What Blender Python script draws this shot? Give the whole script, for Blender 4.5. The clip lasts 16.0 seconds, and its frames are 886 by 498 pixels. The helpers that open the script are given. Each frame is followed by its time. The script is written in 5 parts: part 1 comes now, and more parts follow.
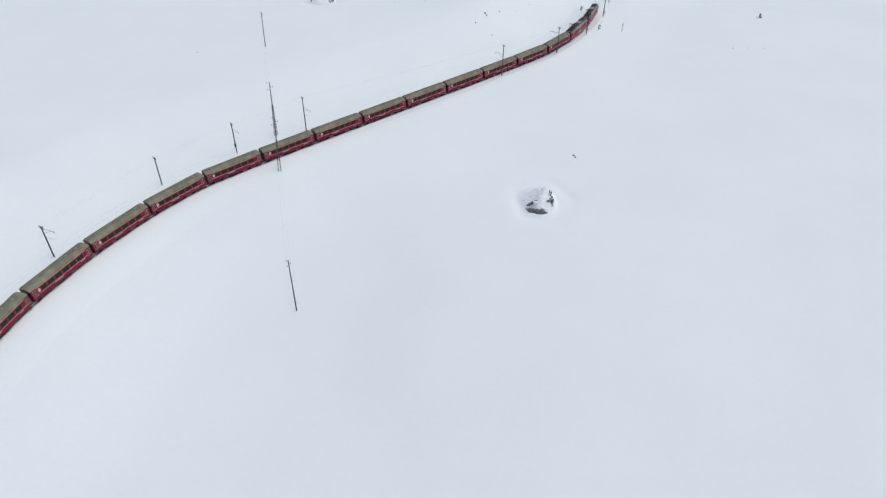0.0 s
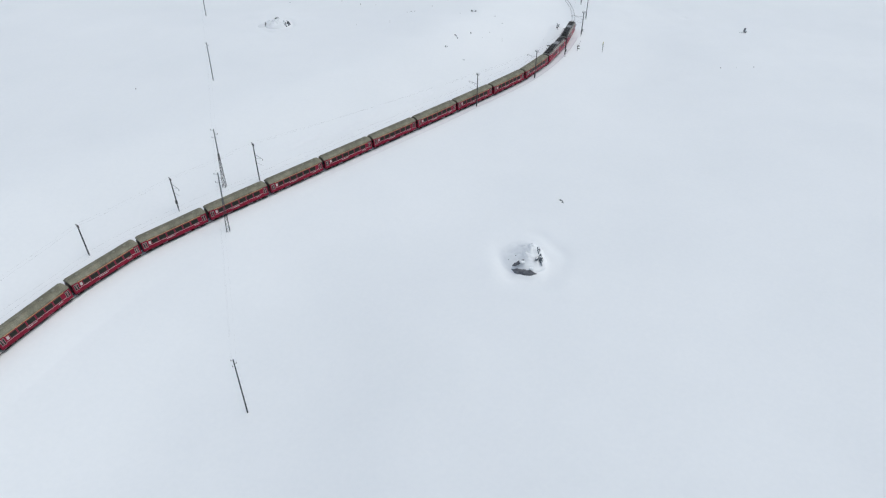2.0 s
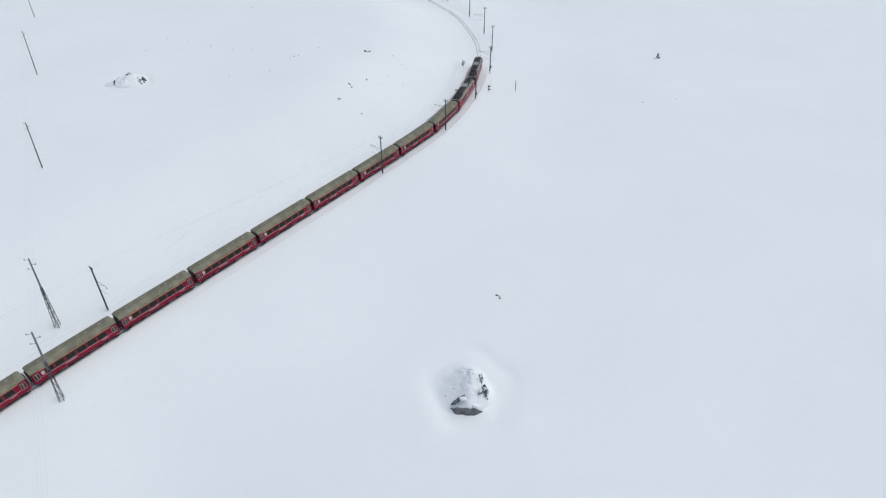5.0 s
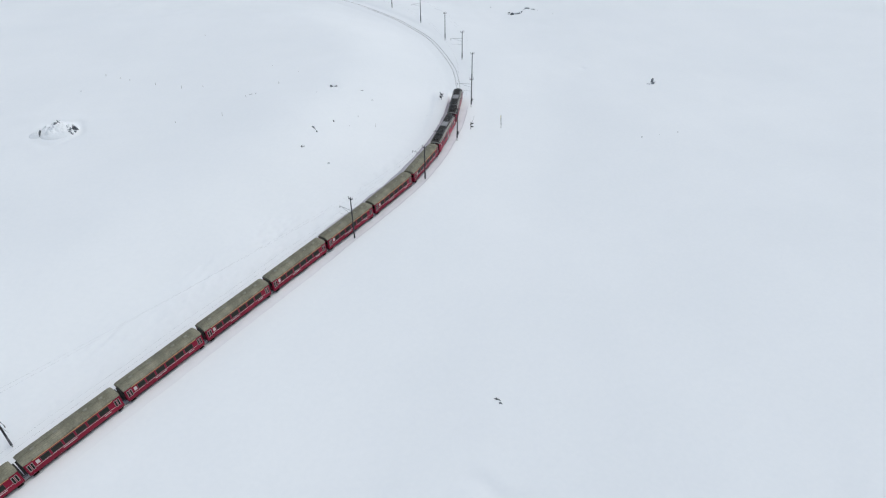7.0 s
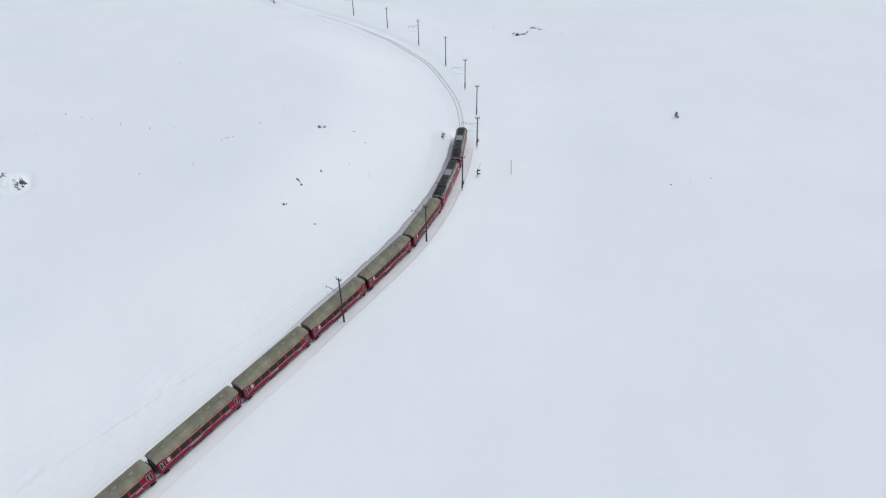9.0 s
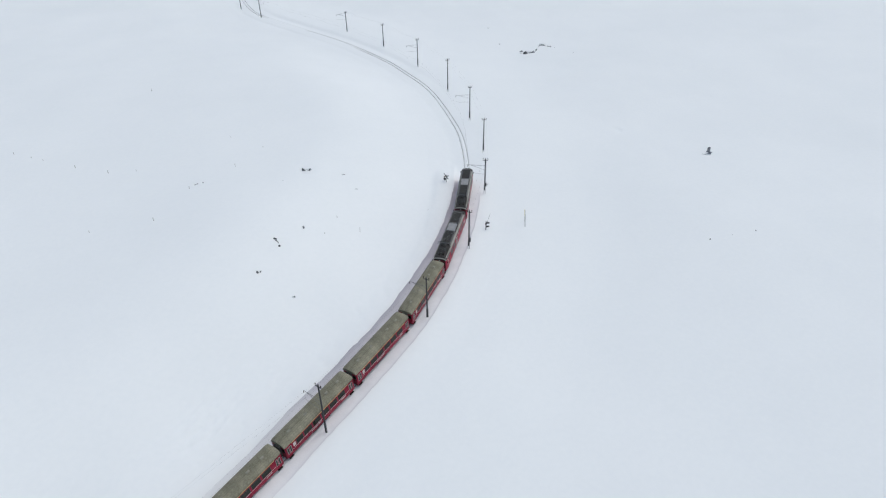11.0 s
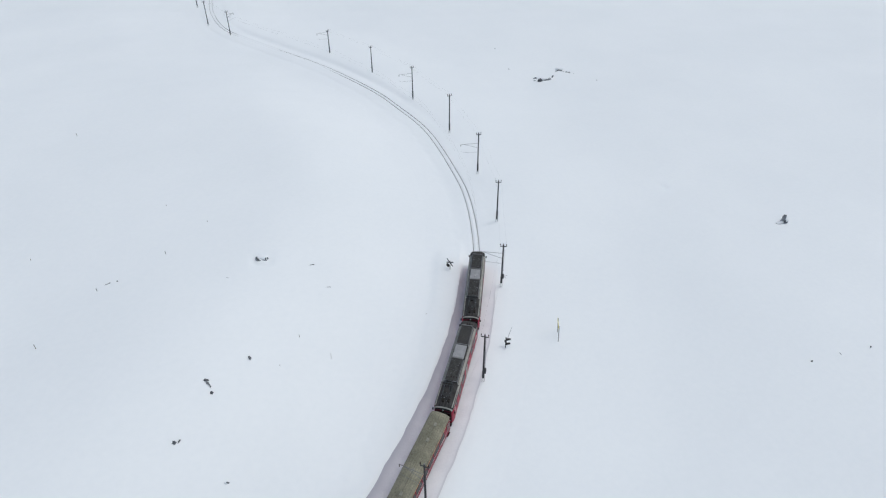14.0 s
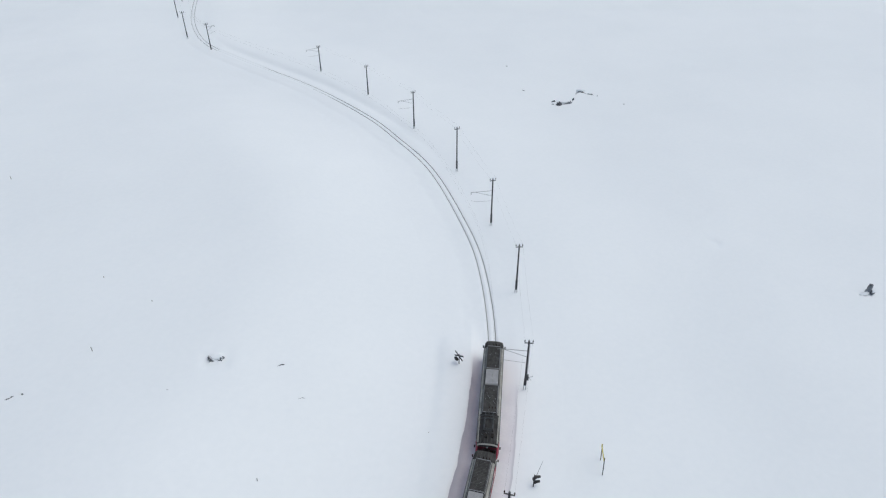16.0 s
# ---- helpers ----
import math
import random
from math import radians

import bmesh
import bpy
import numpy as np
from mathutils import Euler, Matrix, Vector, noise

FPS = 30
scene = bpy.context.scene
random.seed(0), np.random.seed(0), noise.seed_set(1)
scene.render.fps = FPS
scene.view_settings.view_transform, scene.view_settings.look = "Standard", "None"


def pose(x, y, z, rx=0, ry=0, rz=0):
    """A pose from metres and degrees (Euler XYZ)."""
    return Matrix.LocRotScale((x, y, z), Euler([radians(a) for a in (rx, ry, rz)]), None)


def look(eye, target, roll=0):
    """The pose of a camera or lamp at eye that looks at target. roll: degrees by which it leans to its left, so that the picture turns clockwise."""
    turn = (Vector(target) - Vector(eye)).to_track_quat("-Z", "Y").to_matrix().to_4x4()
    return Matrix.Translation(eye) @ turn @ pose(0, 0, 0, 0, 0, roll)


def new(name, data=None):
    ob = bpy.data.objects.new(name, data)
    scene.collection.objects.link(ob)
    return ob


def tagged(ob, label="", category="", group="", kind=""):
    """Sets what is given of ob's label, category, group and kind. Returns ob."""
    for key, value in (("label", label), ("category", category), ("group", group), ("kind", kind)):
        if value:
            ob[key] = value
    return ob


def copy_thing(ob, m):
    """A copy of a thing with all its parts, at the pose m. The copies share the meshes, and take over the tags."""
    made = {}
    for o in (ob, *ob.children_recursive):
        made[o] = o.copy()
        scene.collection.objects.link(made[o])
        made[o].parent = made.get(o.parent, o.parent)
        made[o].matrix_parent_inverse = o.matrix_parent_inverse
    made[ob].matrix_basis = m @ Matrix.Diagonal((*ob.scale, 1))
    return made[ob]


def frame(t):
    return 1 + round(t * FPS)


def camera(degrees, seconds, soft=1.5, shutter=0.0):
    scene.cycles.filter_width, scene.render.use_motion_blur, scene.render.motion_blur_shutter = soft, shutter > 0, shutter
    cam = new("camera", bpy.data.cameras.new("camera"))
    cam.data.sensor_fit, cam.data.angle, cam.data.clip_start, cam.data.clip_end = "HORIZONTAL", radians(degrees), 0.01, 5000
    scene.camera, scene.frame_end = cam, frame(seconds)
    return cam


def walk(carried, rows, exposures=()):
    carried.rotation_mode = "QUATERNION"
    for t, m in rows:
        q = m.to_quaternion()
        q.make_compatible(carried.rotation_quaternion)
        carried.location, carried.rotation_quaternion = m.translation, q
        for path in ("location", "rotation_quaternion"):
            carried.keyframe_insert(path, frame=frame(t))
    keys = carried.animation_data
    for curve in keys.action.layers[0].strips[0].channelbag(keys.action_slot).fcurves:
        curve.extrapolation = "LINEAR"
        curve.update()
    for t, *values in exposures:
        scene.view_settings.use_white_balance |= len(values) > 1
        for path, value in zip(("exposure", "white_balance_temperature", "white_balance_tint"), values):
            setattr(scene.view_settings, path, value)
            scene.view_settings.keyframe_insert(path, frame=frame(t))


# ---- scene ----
cam = camera(74.0, 16.0, soft=1.2)
PATH = [
    (0, (5.333, -22.876, 55.949), (4.995, -21.265, 54.813), 0.62),
    (0.5, (4.094, -17.876, 55.998), (3.78, -16.257, 54.866), 0.56),
    (1, (3.37, -12.866, 56.396), (3.075, -11.243, 55.266), 0.45),
    (1.5, (2.418, -7.455, 56.933), (2.141, -5.828, 55.803), 0.25),
    (2, (1.339, -2.022, 57.433), (1.08, -0.392, 56.304), 0.17),
    (2.5, (0.613, 3.402, 58.015), (0.397, 5.039, 56.888), 0.2),
    (3, (0.318, 8.889, 58.519), (0.153, 10.534, 57.394), 0.0),
    (3.5, (-0.351, 14.8, 58.989), (-0.462, 16.451, 57.866), -0.1),
    (4, (-1.026, 19.874, 59.421), (-1.087, 21.53, 58.3), -0.1),
    (6.5, (-2.3, 49.091, 60.659), (-2.21, 50.757, 59.557), -0.6),
    (7, (-2.334, 54.982, 61.276), (-2.238, 56.648, 60.173), -0.76),
    (7.5, (-2.374, 60.749, 61.709), (-2.272, 62.417, 60.609), -0.85),
    (8, (-2.275, 66.401, 62.381), (-2.173, 68.068, 61.282), -0.9),
    (8.5, (-2.215, 72.639, 62.944), (-2.111, 74.306, 61.843), -0.86),
    (9, (-2.283, 78.632, 63.123), (-2.176, 80.301, 62.027), -0.86),
    (9.5, (-1.816, 84.555, 63.688), (-1.712, 86.225, 62.592), -0.9),
    (10, (-1.911, 90.21, 63.782), (-1.803, 91.881, 62.688), -0.88),
    (12.5, (-0.57, 120.572, 62.371), (-0.455, 122.243, 61.279), -0.7),
    (13, (-0.556, 126.953, 62.008), (-0.434, 128.625, 60.916), -0.52),
    (13.5, (-0.201, 133.078, 61.544), (-0.079, 134.751, 60.455), -0.5),
    (14, (-0.029, 139.374, 61.072), (0.099, 141.047, 59.984), -0.4),
    (14.5, (0.498, 145.457, 60.676), (0.623, 147.131, 59.589), -0.48),
    (15, (0.665, 151.592, 60.115), (0.795, 153.268, 59.031), -0.38),
    (15.5, (0.947, 157.823, 59.549), (1.074, 159.5, 58.465), -0.32),
    (16, (1.276, 163.803, 59.231), (1.395, 165.481, 58.149), -0.36),
]
walk(cam, [(t, look(eye, target, roll)) for t, eye, target, roll in PATH], exposures=[(0, -0.17, 5900, 1), (11, -0.17, 5900, 1), (16, -0.21, 5870, 1)])

# ---- light: a bright overcast winter sky ----
world = bpy.data.worlds.new("overcast_sky")
scene.world = world
world.use_nodes = True
wn = world.node_tree
sky = wn.nodes.new("ShaderNodeTexSky")
sky.sky_type, sky.sun_disc = "NISHITA", False
sky.sun_elevation, sky.sun_rotation = radians(66), radians(85)
sky.air_density, sky.dust_density, sky.ozone_density = 1.0, 6.0, 1.0
wn.nodes["Background"].inputs["Strength"].default_value = 0.12
wn.links.new(sky.outputs["Color"], wn.nodes["Background"].inputs["Color"])
sun = new("sun", bpy.data.lights.new("sun", "SUN"))
sun.data.energy, sun.data.angle, sun.data.color = 0.55, radians(100), (1.0, 0.98, 0.95)
sun.matrix_world = look((41 * math.sin(radians(85)), 41 * math.cos(radians(85)), 91), (0, 0, 0))


# ---- materials ----
def material(name, low, high, rough=0.7, metal=0.0, scale=3.0, fine=40.0, bump=0.2, depth=0.02, spec=0.5):
    """Two-scale mottled surface between two colours with fine relief."""
    m = bpy.data.materials.new(name)
    m.use_nodes = True
    n, l = m.node_tree.nodes, m.node_tree.links
    b = n["Principled BSDF"]
    tc = n.new("ShaderNodeTexCoord")
    big, small = n.new("ShaderNodeTexNoise"), n.new("ShaderNodeTexNoise")
    big.inputs["Scale"].default_value, small.inputs["Scale"].default_value = scale, fine
    big.inputs["Detail"].default_value, small.inputs["Detail"].default_value = 6, 3
    mixn = n.new("ShaderNodeMath")
    mixn.operation = "MULTIPLY_ADD"
    mixn.inputs[1].default_value = 0.35
    half = n.new("ShaderNodeMath")
    half.operation = "MULTIPLY"
    half.inputs[1].default_value = 0.65
    ramp = n.new("ShaderNodeValToRGB")
    ramp.color_ramp.elements[0].position, ramp.color_ramp.elements[1].position = 0.34, 0.66
    ramp.color_ramp.elements[0].color, ramp.color_ramp.elements[1].color = (*low, 1), (*high, 1)
    bp = n.new("ShaderNodeBump")
    bp.inputs["Strength"].default_value, bp.inputs["Distance"].default_value = bump, depth
    for t in (big, small):
        l.new(tc.outputs["Object"], t.inputs["Vector"])
    l.new(big.outputs["Fac"], half.inputs[0])
    l.new(small.outputs["Fac"], mixn.inputs[0])
    l.new(half.outputs[0], mixn.inputs[2])
    l.new(mixn.outputs[0], ramp.inputs["Fac"])
    l.new(ramp.outputs["Color"], b.inputs["Base Color"])
    l.new(mixn.outputs[0], bp.inputs["Height"])
    l.new(bp.outputs["Normal"], b.inputs["Normal"])
    b.inputs["Roughness"].default_value, b.inputs["Metallic"].default_value = rough, metal
    b.inputs["Specular IOR Level"].default_value = spec
    return m


SNOW = material("snow", (0.83, 0.845, 0.86), (0.87, 0.88, 0.89), 0.9, 0, 0.035, 1.3, 0.14, 0.12, 0.2)


def grey_band():
    """Grey snow, darker towards the outer edge, that thins out in flecks into plain snow at the ends."""
    m = material("grey_band_snow", (0.65, 0.635, 0.685), (0.80, 0.785, 0.82), 0.9, 0, 0.5, 4.5, 0.6, 0.08, 0.2)
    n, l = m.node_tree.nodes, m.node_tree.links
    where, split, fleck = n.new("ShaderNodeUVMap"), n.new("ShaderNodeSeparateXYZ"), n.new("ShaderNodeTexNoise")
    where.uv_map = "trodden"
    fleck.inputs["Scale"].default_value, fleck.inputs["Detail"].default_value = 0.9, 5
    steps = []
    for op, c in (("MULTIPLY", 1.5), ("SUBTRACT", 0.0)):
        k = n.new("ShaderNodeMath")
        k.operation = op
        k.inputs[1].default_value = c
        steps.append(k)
    outer_dark, clean = n.new("ShaderNodeMapRange"), n.new("ShaderNodeMapRange")
    outer_dark.inputs["From Min"].default_value, outer_dark.inputs["From Max"].default_value = 0.45, 0.95
    outer_dark.inputs["To Min"].default_value, outer_dark.inputs["To Max"].default_value = 0.0, 0.9
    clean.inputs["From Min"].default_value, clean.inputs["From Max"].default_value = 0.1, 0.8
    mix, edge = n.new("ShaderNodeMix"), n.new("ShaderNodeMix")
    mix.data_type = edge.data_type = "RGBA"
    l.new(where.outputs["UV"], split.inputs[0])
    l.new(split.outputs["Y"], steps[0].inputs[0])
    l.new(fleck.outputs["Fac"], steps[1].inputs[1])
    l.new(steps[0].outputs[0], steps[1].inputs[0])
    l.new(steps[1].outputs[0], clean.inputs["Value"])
    l.new(split.outputs["X"], outer_dark.inputs["Value"])
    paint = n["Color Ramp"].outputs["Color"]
    # towards the outer edge the colour goes to a darker grey
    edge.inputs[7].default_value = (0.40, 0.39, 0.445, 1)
    l.new(outer_dark.outputs[0], edge.inputs[0])
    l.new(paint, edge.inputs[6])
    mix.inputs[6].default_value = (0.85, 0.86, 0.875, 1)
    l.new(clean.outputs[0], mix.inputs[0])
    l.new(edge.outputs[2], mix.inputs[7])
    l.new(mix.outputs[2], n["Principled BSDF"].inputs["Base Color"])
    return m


GREY_BAND = grey_band()
RED = material("red_coach_paint", (0.24, 0.008, 0.032), (0.36, 0.013, 0.050), 0.4, 0, 0.7, 9, 0.05, 0.02, 0.2)
RED_DARK = material("dark_red_coach_paint", (0.17, 0.004, 0.022), (0.27, 0.008, 0.035), 0.4, 0, 0.5, 5, 0.05, 0.02, 0.18)
MAROON = material("dark_maroon_paint", (0.03, 0.006, 0.01), (0.075, 0.010, 0.018), 0.6, 0, 0.9, 11, 0.1, 0.02, 0.3)
GREY_ROOF = material("grey_roof_paint", (0.19, 0.18, 0.16), (0.44, 0.425, 0.39), 0.7, 0, 0.6, 6, 0.1)
KHAKI_ROOF = material("weathered_khaki_roof", (0.135, 0.128, 0.092), (0.345, 0.325, 0.24), 0.75, 0, 0.45, 5, 0.25, 0.02, 0.3)
ROOF_VENT = material("dusty_vent_paint", (0.20, 0.192, 0.155), (0.32, 0.308, 0.25), 0.7, 0, 1.5, 9, 0.1)
KHAKI_SEAM = material("dirty_roof_seam", (0.12, 0.113, 0.08), (0.22, 0.208, 0.15), 0.8, 0, 1.5, 12, 0.2)
BLACK = material("sooty_black_roof", (0.016, 0.0155, 0.016), (0.075, 0.071, 0.068), 0.8, 0, 1.2, 14, 0.3, 0.02, 0.25)
PANEL = material("aluminium_panel", (0.25, 0.245, 0.25), (0.38, 0.375, 0.38), 0.6, 0.2, 0.9, 10, 0.1)
UNDER = material("underframe_grime", (0.012, 0.010, 0.009), (0.038, 0.032, 0.028), 0.8, 0, 2, 14, 0.2, 0.02, 0.25)
STEEL = material("galvanised_steel", (0.16, 0.165, 0.17), (0.26, 0.265, 0.27), 0.55, 0.6, 2, 20, 0.1)
DARK_STEEL = material("dark_painted_steel", (0.035, 0.037, 0.04), (0.075, 0.078, 0.08), 0.6, 0.2, 2, 20, 0.1)
RAIL = material("rusty_rail", (0.085, 0.075, 0.075), (0.17, 0.15, 0.145), 0.55, 0.5, 0.8, 12, 0.1)
WOOD = material("tarred_timber", (0.04, 0.041, 0.044), (0.085, 0.086, 0.09), 0.85, 0, 1.5, 18, 0.3, 0.02, 0.25)
BARE_WOOD = material("weathered_timber", (0.12, 0.10, 0.08), (0.22, 0.19, 0.15), 0.85, 0, 1.5, 18, 0.3)
ROCK = material("dark_gneiss", (0.06, 0.062, 0.07), (0.22, 0.225, 0.24), 0.85, 0, 0.9, 5, 0.8, 0.08)
PALE_STONE = material("pale_weathered_granite", (0.15, 0.16, 0.17), (0.38, 0.39, 0.41), 0.85, 0, 1.2, 6, 0.5, 0.05)
PORCELAIN = material("brown_porcelain", (0.03, 0.022, 0.02), (0.06, 0.04, 0.035), 0.25, 0, 5, 30, 0.02)
WHITE = material("white_paint", (0.68, 0.67, 0.65), (0.80, 0.79, 0.77), 0.5, 0, 2, 20, 0.04)
DOOR_GREY = material("grey_door_paint", (0.34, 0.31, 0.295), (0.46, 0.42, 0.40), 0.5, 0, 2, 20, 0.05)
YELLOW = material("yellow_sign_paint", (0.74, 0.60, 0.05), (0.82, 0.70, 0.10), 0.5, 0, 2, 20, 0.04)
WIRE = material("copper_wire", (0.05, 0.055, 0.05), (0.09, 0.09, 0.085), 0.6, 0.5, 2, 20, 0.0)
STRIPE = material("faded_ochre_stripe", (0.52, 0.33, 0.12), (0.66, 0.45, 0.18), 0.5, 0, 2, 12, 0.02)
GLASS = material("dark_window_glass", (0.008, 0.010, 0.007), (0.022, 0.026, 0.018), 0.12, 0, 0.8, 3, 0.0, 0.02, 0.25)
BLIND = material("pale_blind", (0.50, 0.46, 0.44), (0.62, 0.57, 0.54), 0.6, 0, 2, 12, 0.02)
LENS = material("lamp_lens", (0.5, 0.5, 0.48), (0.62, 0.62, 0.6), 0.15, 0, 2, 12, 0.0)
GRILLE = material("worn_resistor_grille", (0.04, 0.039, 0.037), (0.13, 0.124, 0.118), 0.75, 0.2, 2.5, 16, 0.1, 0.02, 0.25)


def snowy_rock():
    """Broken rock with snow lying wherever a face is flat enough to hold it."""
    m = material("snow_dusted_rock", (0.07, 0.08, 0.09), (0.22, 0.235, 0.25), 0.85, 0, 0.9, 5, 0.8, 0.08)
    n, l = m.node_tree.nodes, m.node_tree.links
    geo, split, fleck = n.new("ShaderNodeNewGeometry"), n.new("ShaderNodeSeparateXYZ"), n.new("ShaderNodeTexNoise")
    fleck.inputs["Scale"].default_value, fleck.inputs["Detail"].default_value = 2.2, 5
    total, lie, mix = n.new("ShaderNodeMath"), n.new("ShaderNodeMapRange"), n.new("ShaderNodeMix")
    total.operation, mix.data_type = "MULTIPLY_ADD", "RGBA"
    total.inputs[1].default_value = 0.7
    lie.inputs["From Min"].default_value, lie.inputs["From Max"].default_value = 0.72, 0.88
    l.new(geo.outputs["Normal"], split.inputs[0])
    l.new(fleck.outputs["Fac"], total.inputs[0])
    l.new(split.outputs["Z"], total.inputs[2])
    l.new(total.outputs[0], lie.inputs["Value"])
    l.new(lie.outputs[0], mix.inputs[0])
    l.new(n["Color Ramp"].outputs["Color"], mix.inputs[6])
    mix.inputs[7].default_value = (0.85, 0.86, 0.875, 1)
    l.new(mix.outputs[2], n["Principled BSDF"].inputs["Base Color"])
    return m


SNOWY_ROCK = snowy_rock()
# Centreline of the railway, from the lower valley to the far bend: control points in plan.
LINE = [(-84, 18), (-86, 36), (-84.8, 53), (-80.8, 69.5), (-75.2, 83.2), (-67, 95.2), (-57.2, 108), (-46.4, 121.8), (-34.2, 137.4),
        (-20.4, 155), (-5.4, 175), (0.9, 185.8), (5.7, 196.8), (10, 211), (12.8, 227.3), (13.3, 243), (11.8, 255.2), (6.9, 275.6),
        (-0.2, 290.3), (-7.2, 302.3), (-22.2, 321), (-40.5, 338.7), (-56, 354.5), (-63, 366), (-68.4, 380), (-71.7, 393), (-74.6, 408),
        (-79, 432), (-86, 458)]


def smooth(v):
    v = np.clip(v, 0.0, 1.0)
    return v * v * (3 - 2 * v)


def track_line(step=1.0):
    """The centreline at even steps: plan points, rounded off."""
    pts = np.array(LINE, float)
    ends = np.vstack([2 * pts[0] - pts[1], pts, 2 * pts[-1] - pts[-2]])
    out = []
    for i in range(1, len(ends) - 2):
        a, b, c, d = ends[i - 1:i + 3]
        u = np.linspace(0, 1, 40, endpoint=False)[:, None]
        out.append(0.5 * (2 * b + (c - a) * u + (2 * a - 5 * b + 4 * c - d) * u * u + (3 * b - a - 3 * c + d) * u ** 3))
    out = np.vstack(out + [pts[-1:]])
    for _ in range(60):
        out[1:-1] = 0.25 * out[:-2] + 0.5 * out[1:-1] + 0.25 * out[2:]
    far = np.r_[0, np.cumsum(np.hypot(*np.diff(out, axis=0).T))]
    s = np.arange(0, far[-1], step)
    return np.c_[np.interp(s, far, out[:, 0]), np.interp(s, far, out[:, 1])]


CENTRE = track_line()
ALONG = np.gradient(CENTRE, axis=0)
ALONG /= np.hypot(ALONG[:, 0], ALONG[:, 1])[:, None]


def grade(y):
    """Height of the track bed by distance up the valley."""
    y = np.clip(y, -60, 620)
    return -1.2e-5 * y * y + 0.0965 * y - 18.83


def beside(x, y):
    """Signed distance from the centreline (left of the line is positive) and the nearest station."""
    x, y = np.atleast_1d(np.asarray(x, float)), np.atleast_1d(np.asarray(y, float))
    best, who = np.full(x.shape, 1e18), np.zeros(x.shape, int)
    for i in range(0, len(CENTRE), 4):
        d = (x - CENTRE[i, 0]) ** 2 + (y - CENTRE[i, 1]) ** 2
        near = d < best
        best[near], who[near] = d[near], i
    for k in range(-3, 4):
        i = np.clip(who + k, 0, len(CENTRE) - 1)
        d = (x - CENTRE[i, 0]) ** 2 + (y - CENTRE[i, 1]) ** 2
        near = d < best
        best[near], who[near] = d[near], i[near]
    dx, dy = x - CENTRE[who, 0], y - CENTRE[who, 1]
    side = ALONG[who, 0] * dy - ALONG[who, 1] * dx
    return np.where(side >= 0, 1, -1) * np.sqrt(best), who


# Broad swells of the snowfield: x, y, height, radius.
SWELLS = [(-35, 200, 1.4, 22), (66, 215, 1.0, 28), (-42, 48, -3.6, 30), (48, 312, -1.2, 25), (9.8, 89.5, 0.35, 4.0), (3, 104, 0.3, 6.0), (53, 291, 0.26, 4.5), (49.5, 298, -0.24, 5), (58, 284, -0.2, 5)]
# Hollows that the wind has scooped round rocks: x, y, radius, width, depth, side with the most depth in degrees.
SCOOPS = [(2.9, 95.8, 5.0, 1.8, 0.45, -85), (3.6, 97.2, 7.2, 1.7, 0.36, 65), (-88.8, 197.3, 6.0, 1.0, 0.3, 20), (-22.9, 219.6, 1.5, 0.6, 0.25, -100), (56.1, 249.4, 0.8, 0.7, 0.22, 0)]


def waves(x, y, size, seed):
    """Soft irregular ripples, about 1 high."""
    rng = np.random.RandomState(seed)
    out = 0.0
    for _ in range(7):
        a, k, ph = rng.uniform(0, 6.283), 6.283 / (size * rng.uniform(0.6, 1.7)), rng.uniform(0, 6.283)
        out = out + np.sin(k * (np.cos(a) * x + np.sin(a) * y) + ph + 1.3 * np.sin(0.37 * k * (np.sin(a) * x - np.cos(a) * y) + 2 * ph))
    return out / 4.0


def land(x, y, rough=True):
    """Height of the snow, without the cutting in which the track lies."""
    x, y = np.atleast_1d(np.asarray(x, float)), np.atleast_1d(np.asarray(y, float))
    d, _ = beside(x, y)
    ease = smooth((d - 1) / 36)
    rise = 6.7 * (1 - 0.75 * smooth((y - 265) / 70))
    z = grade(y) + rise * ease - 2.0 * smooth((-d - 5) / 30)
    for cx, cy, h, r in SWELLS:
        z = z + h * np.exp(-((x - cx) ** 2 + (y - cy) ** 2) / (r * r))
    for cx, cy, r, w, deep, way in SCOOPS:
        far, turn = np.hypot(x - cx, (y - cy) * 1.05), np.arctan2(y - cy, x - cx)
        far = far * (1 + 0.10 * np.sin(2 * turn + 1.0) + 0.06 * np.sin(5 * turn + cx))
        z = z - deep * (0.62 + 0.38 * np.cos(turn - np.radians(way))) * (np.exp(-((far - r) / w) ** 2) - 0.2 * np.exp(-((far - r - 2.2 * w) / (1.5 * w)) ** 2))
    if rough:
        calm = smooth((np.abs(d) - 3) / 12)
        z = z + calm * (0.22 * waves(x, y, 34, 5) + 0.07 * waves(x, y, 9, 8))
    return z


# ---- mesh helpers ----
def box(bm, x0, x1, y0, y1, z0, z1, bevel=0.0):
    before = set(bm.faces)
    r = bmesh.ops.create_cube(bm, size=1.0)
    for v in r["verts"]:
        v.co = Vector((x0 if v.co.x < 0 else x1, y0 if v.co.y < 0 else y1, z0 if v.co.z < 0 else z1))
    if bevel:
        edges = {e for v in r["verts"] for e in v.link_edges}
        bmesh.ops.bevel(bm, geom=list(edges), offset=bevel, segments=2, profile=0.6, affect="EDGES")
    return [f for f in bm.faces if f not in before]


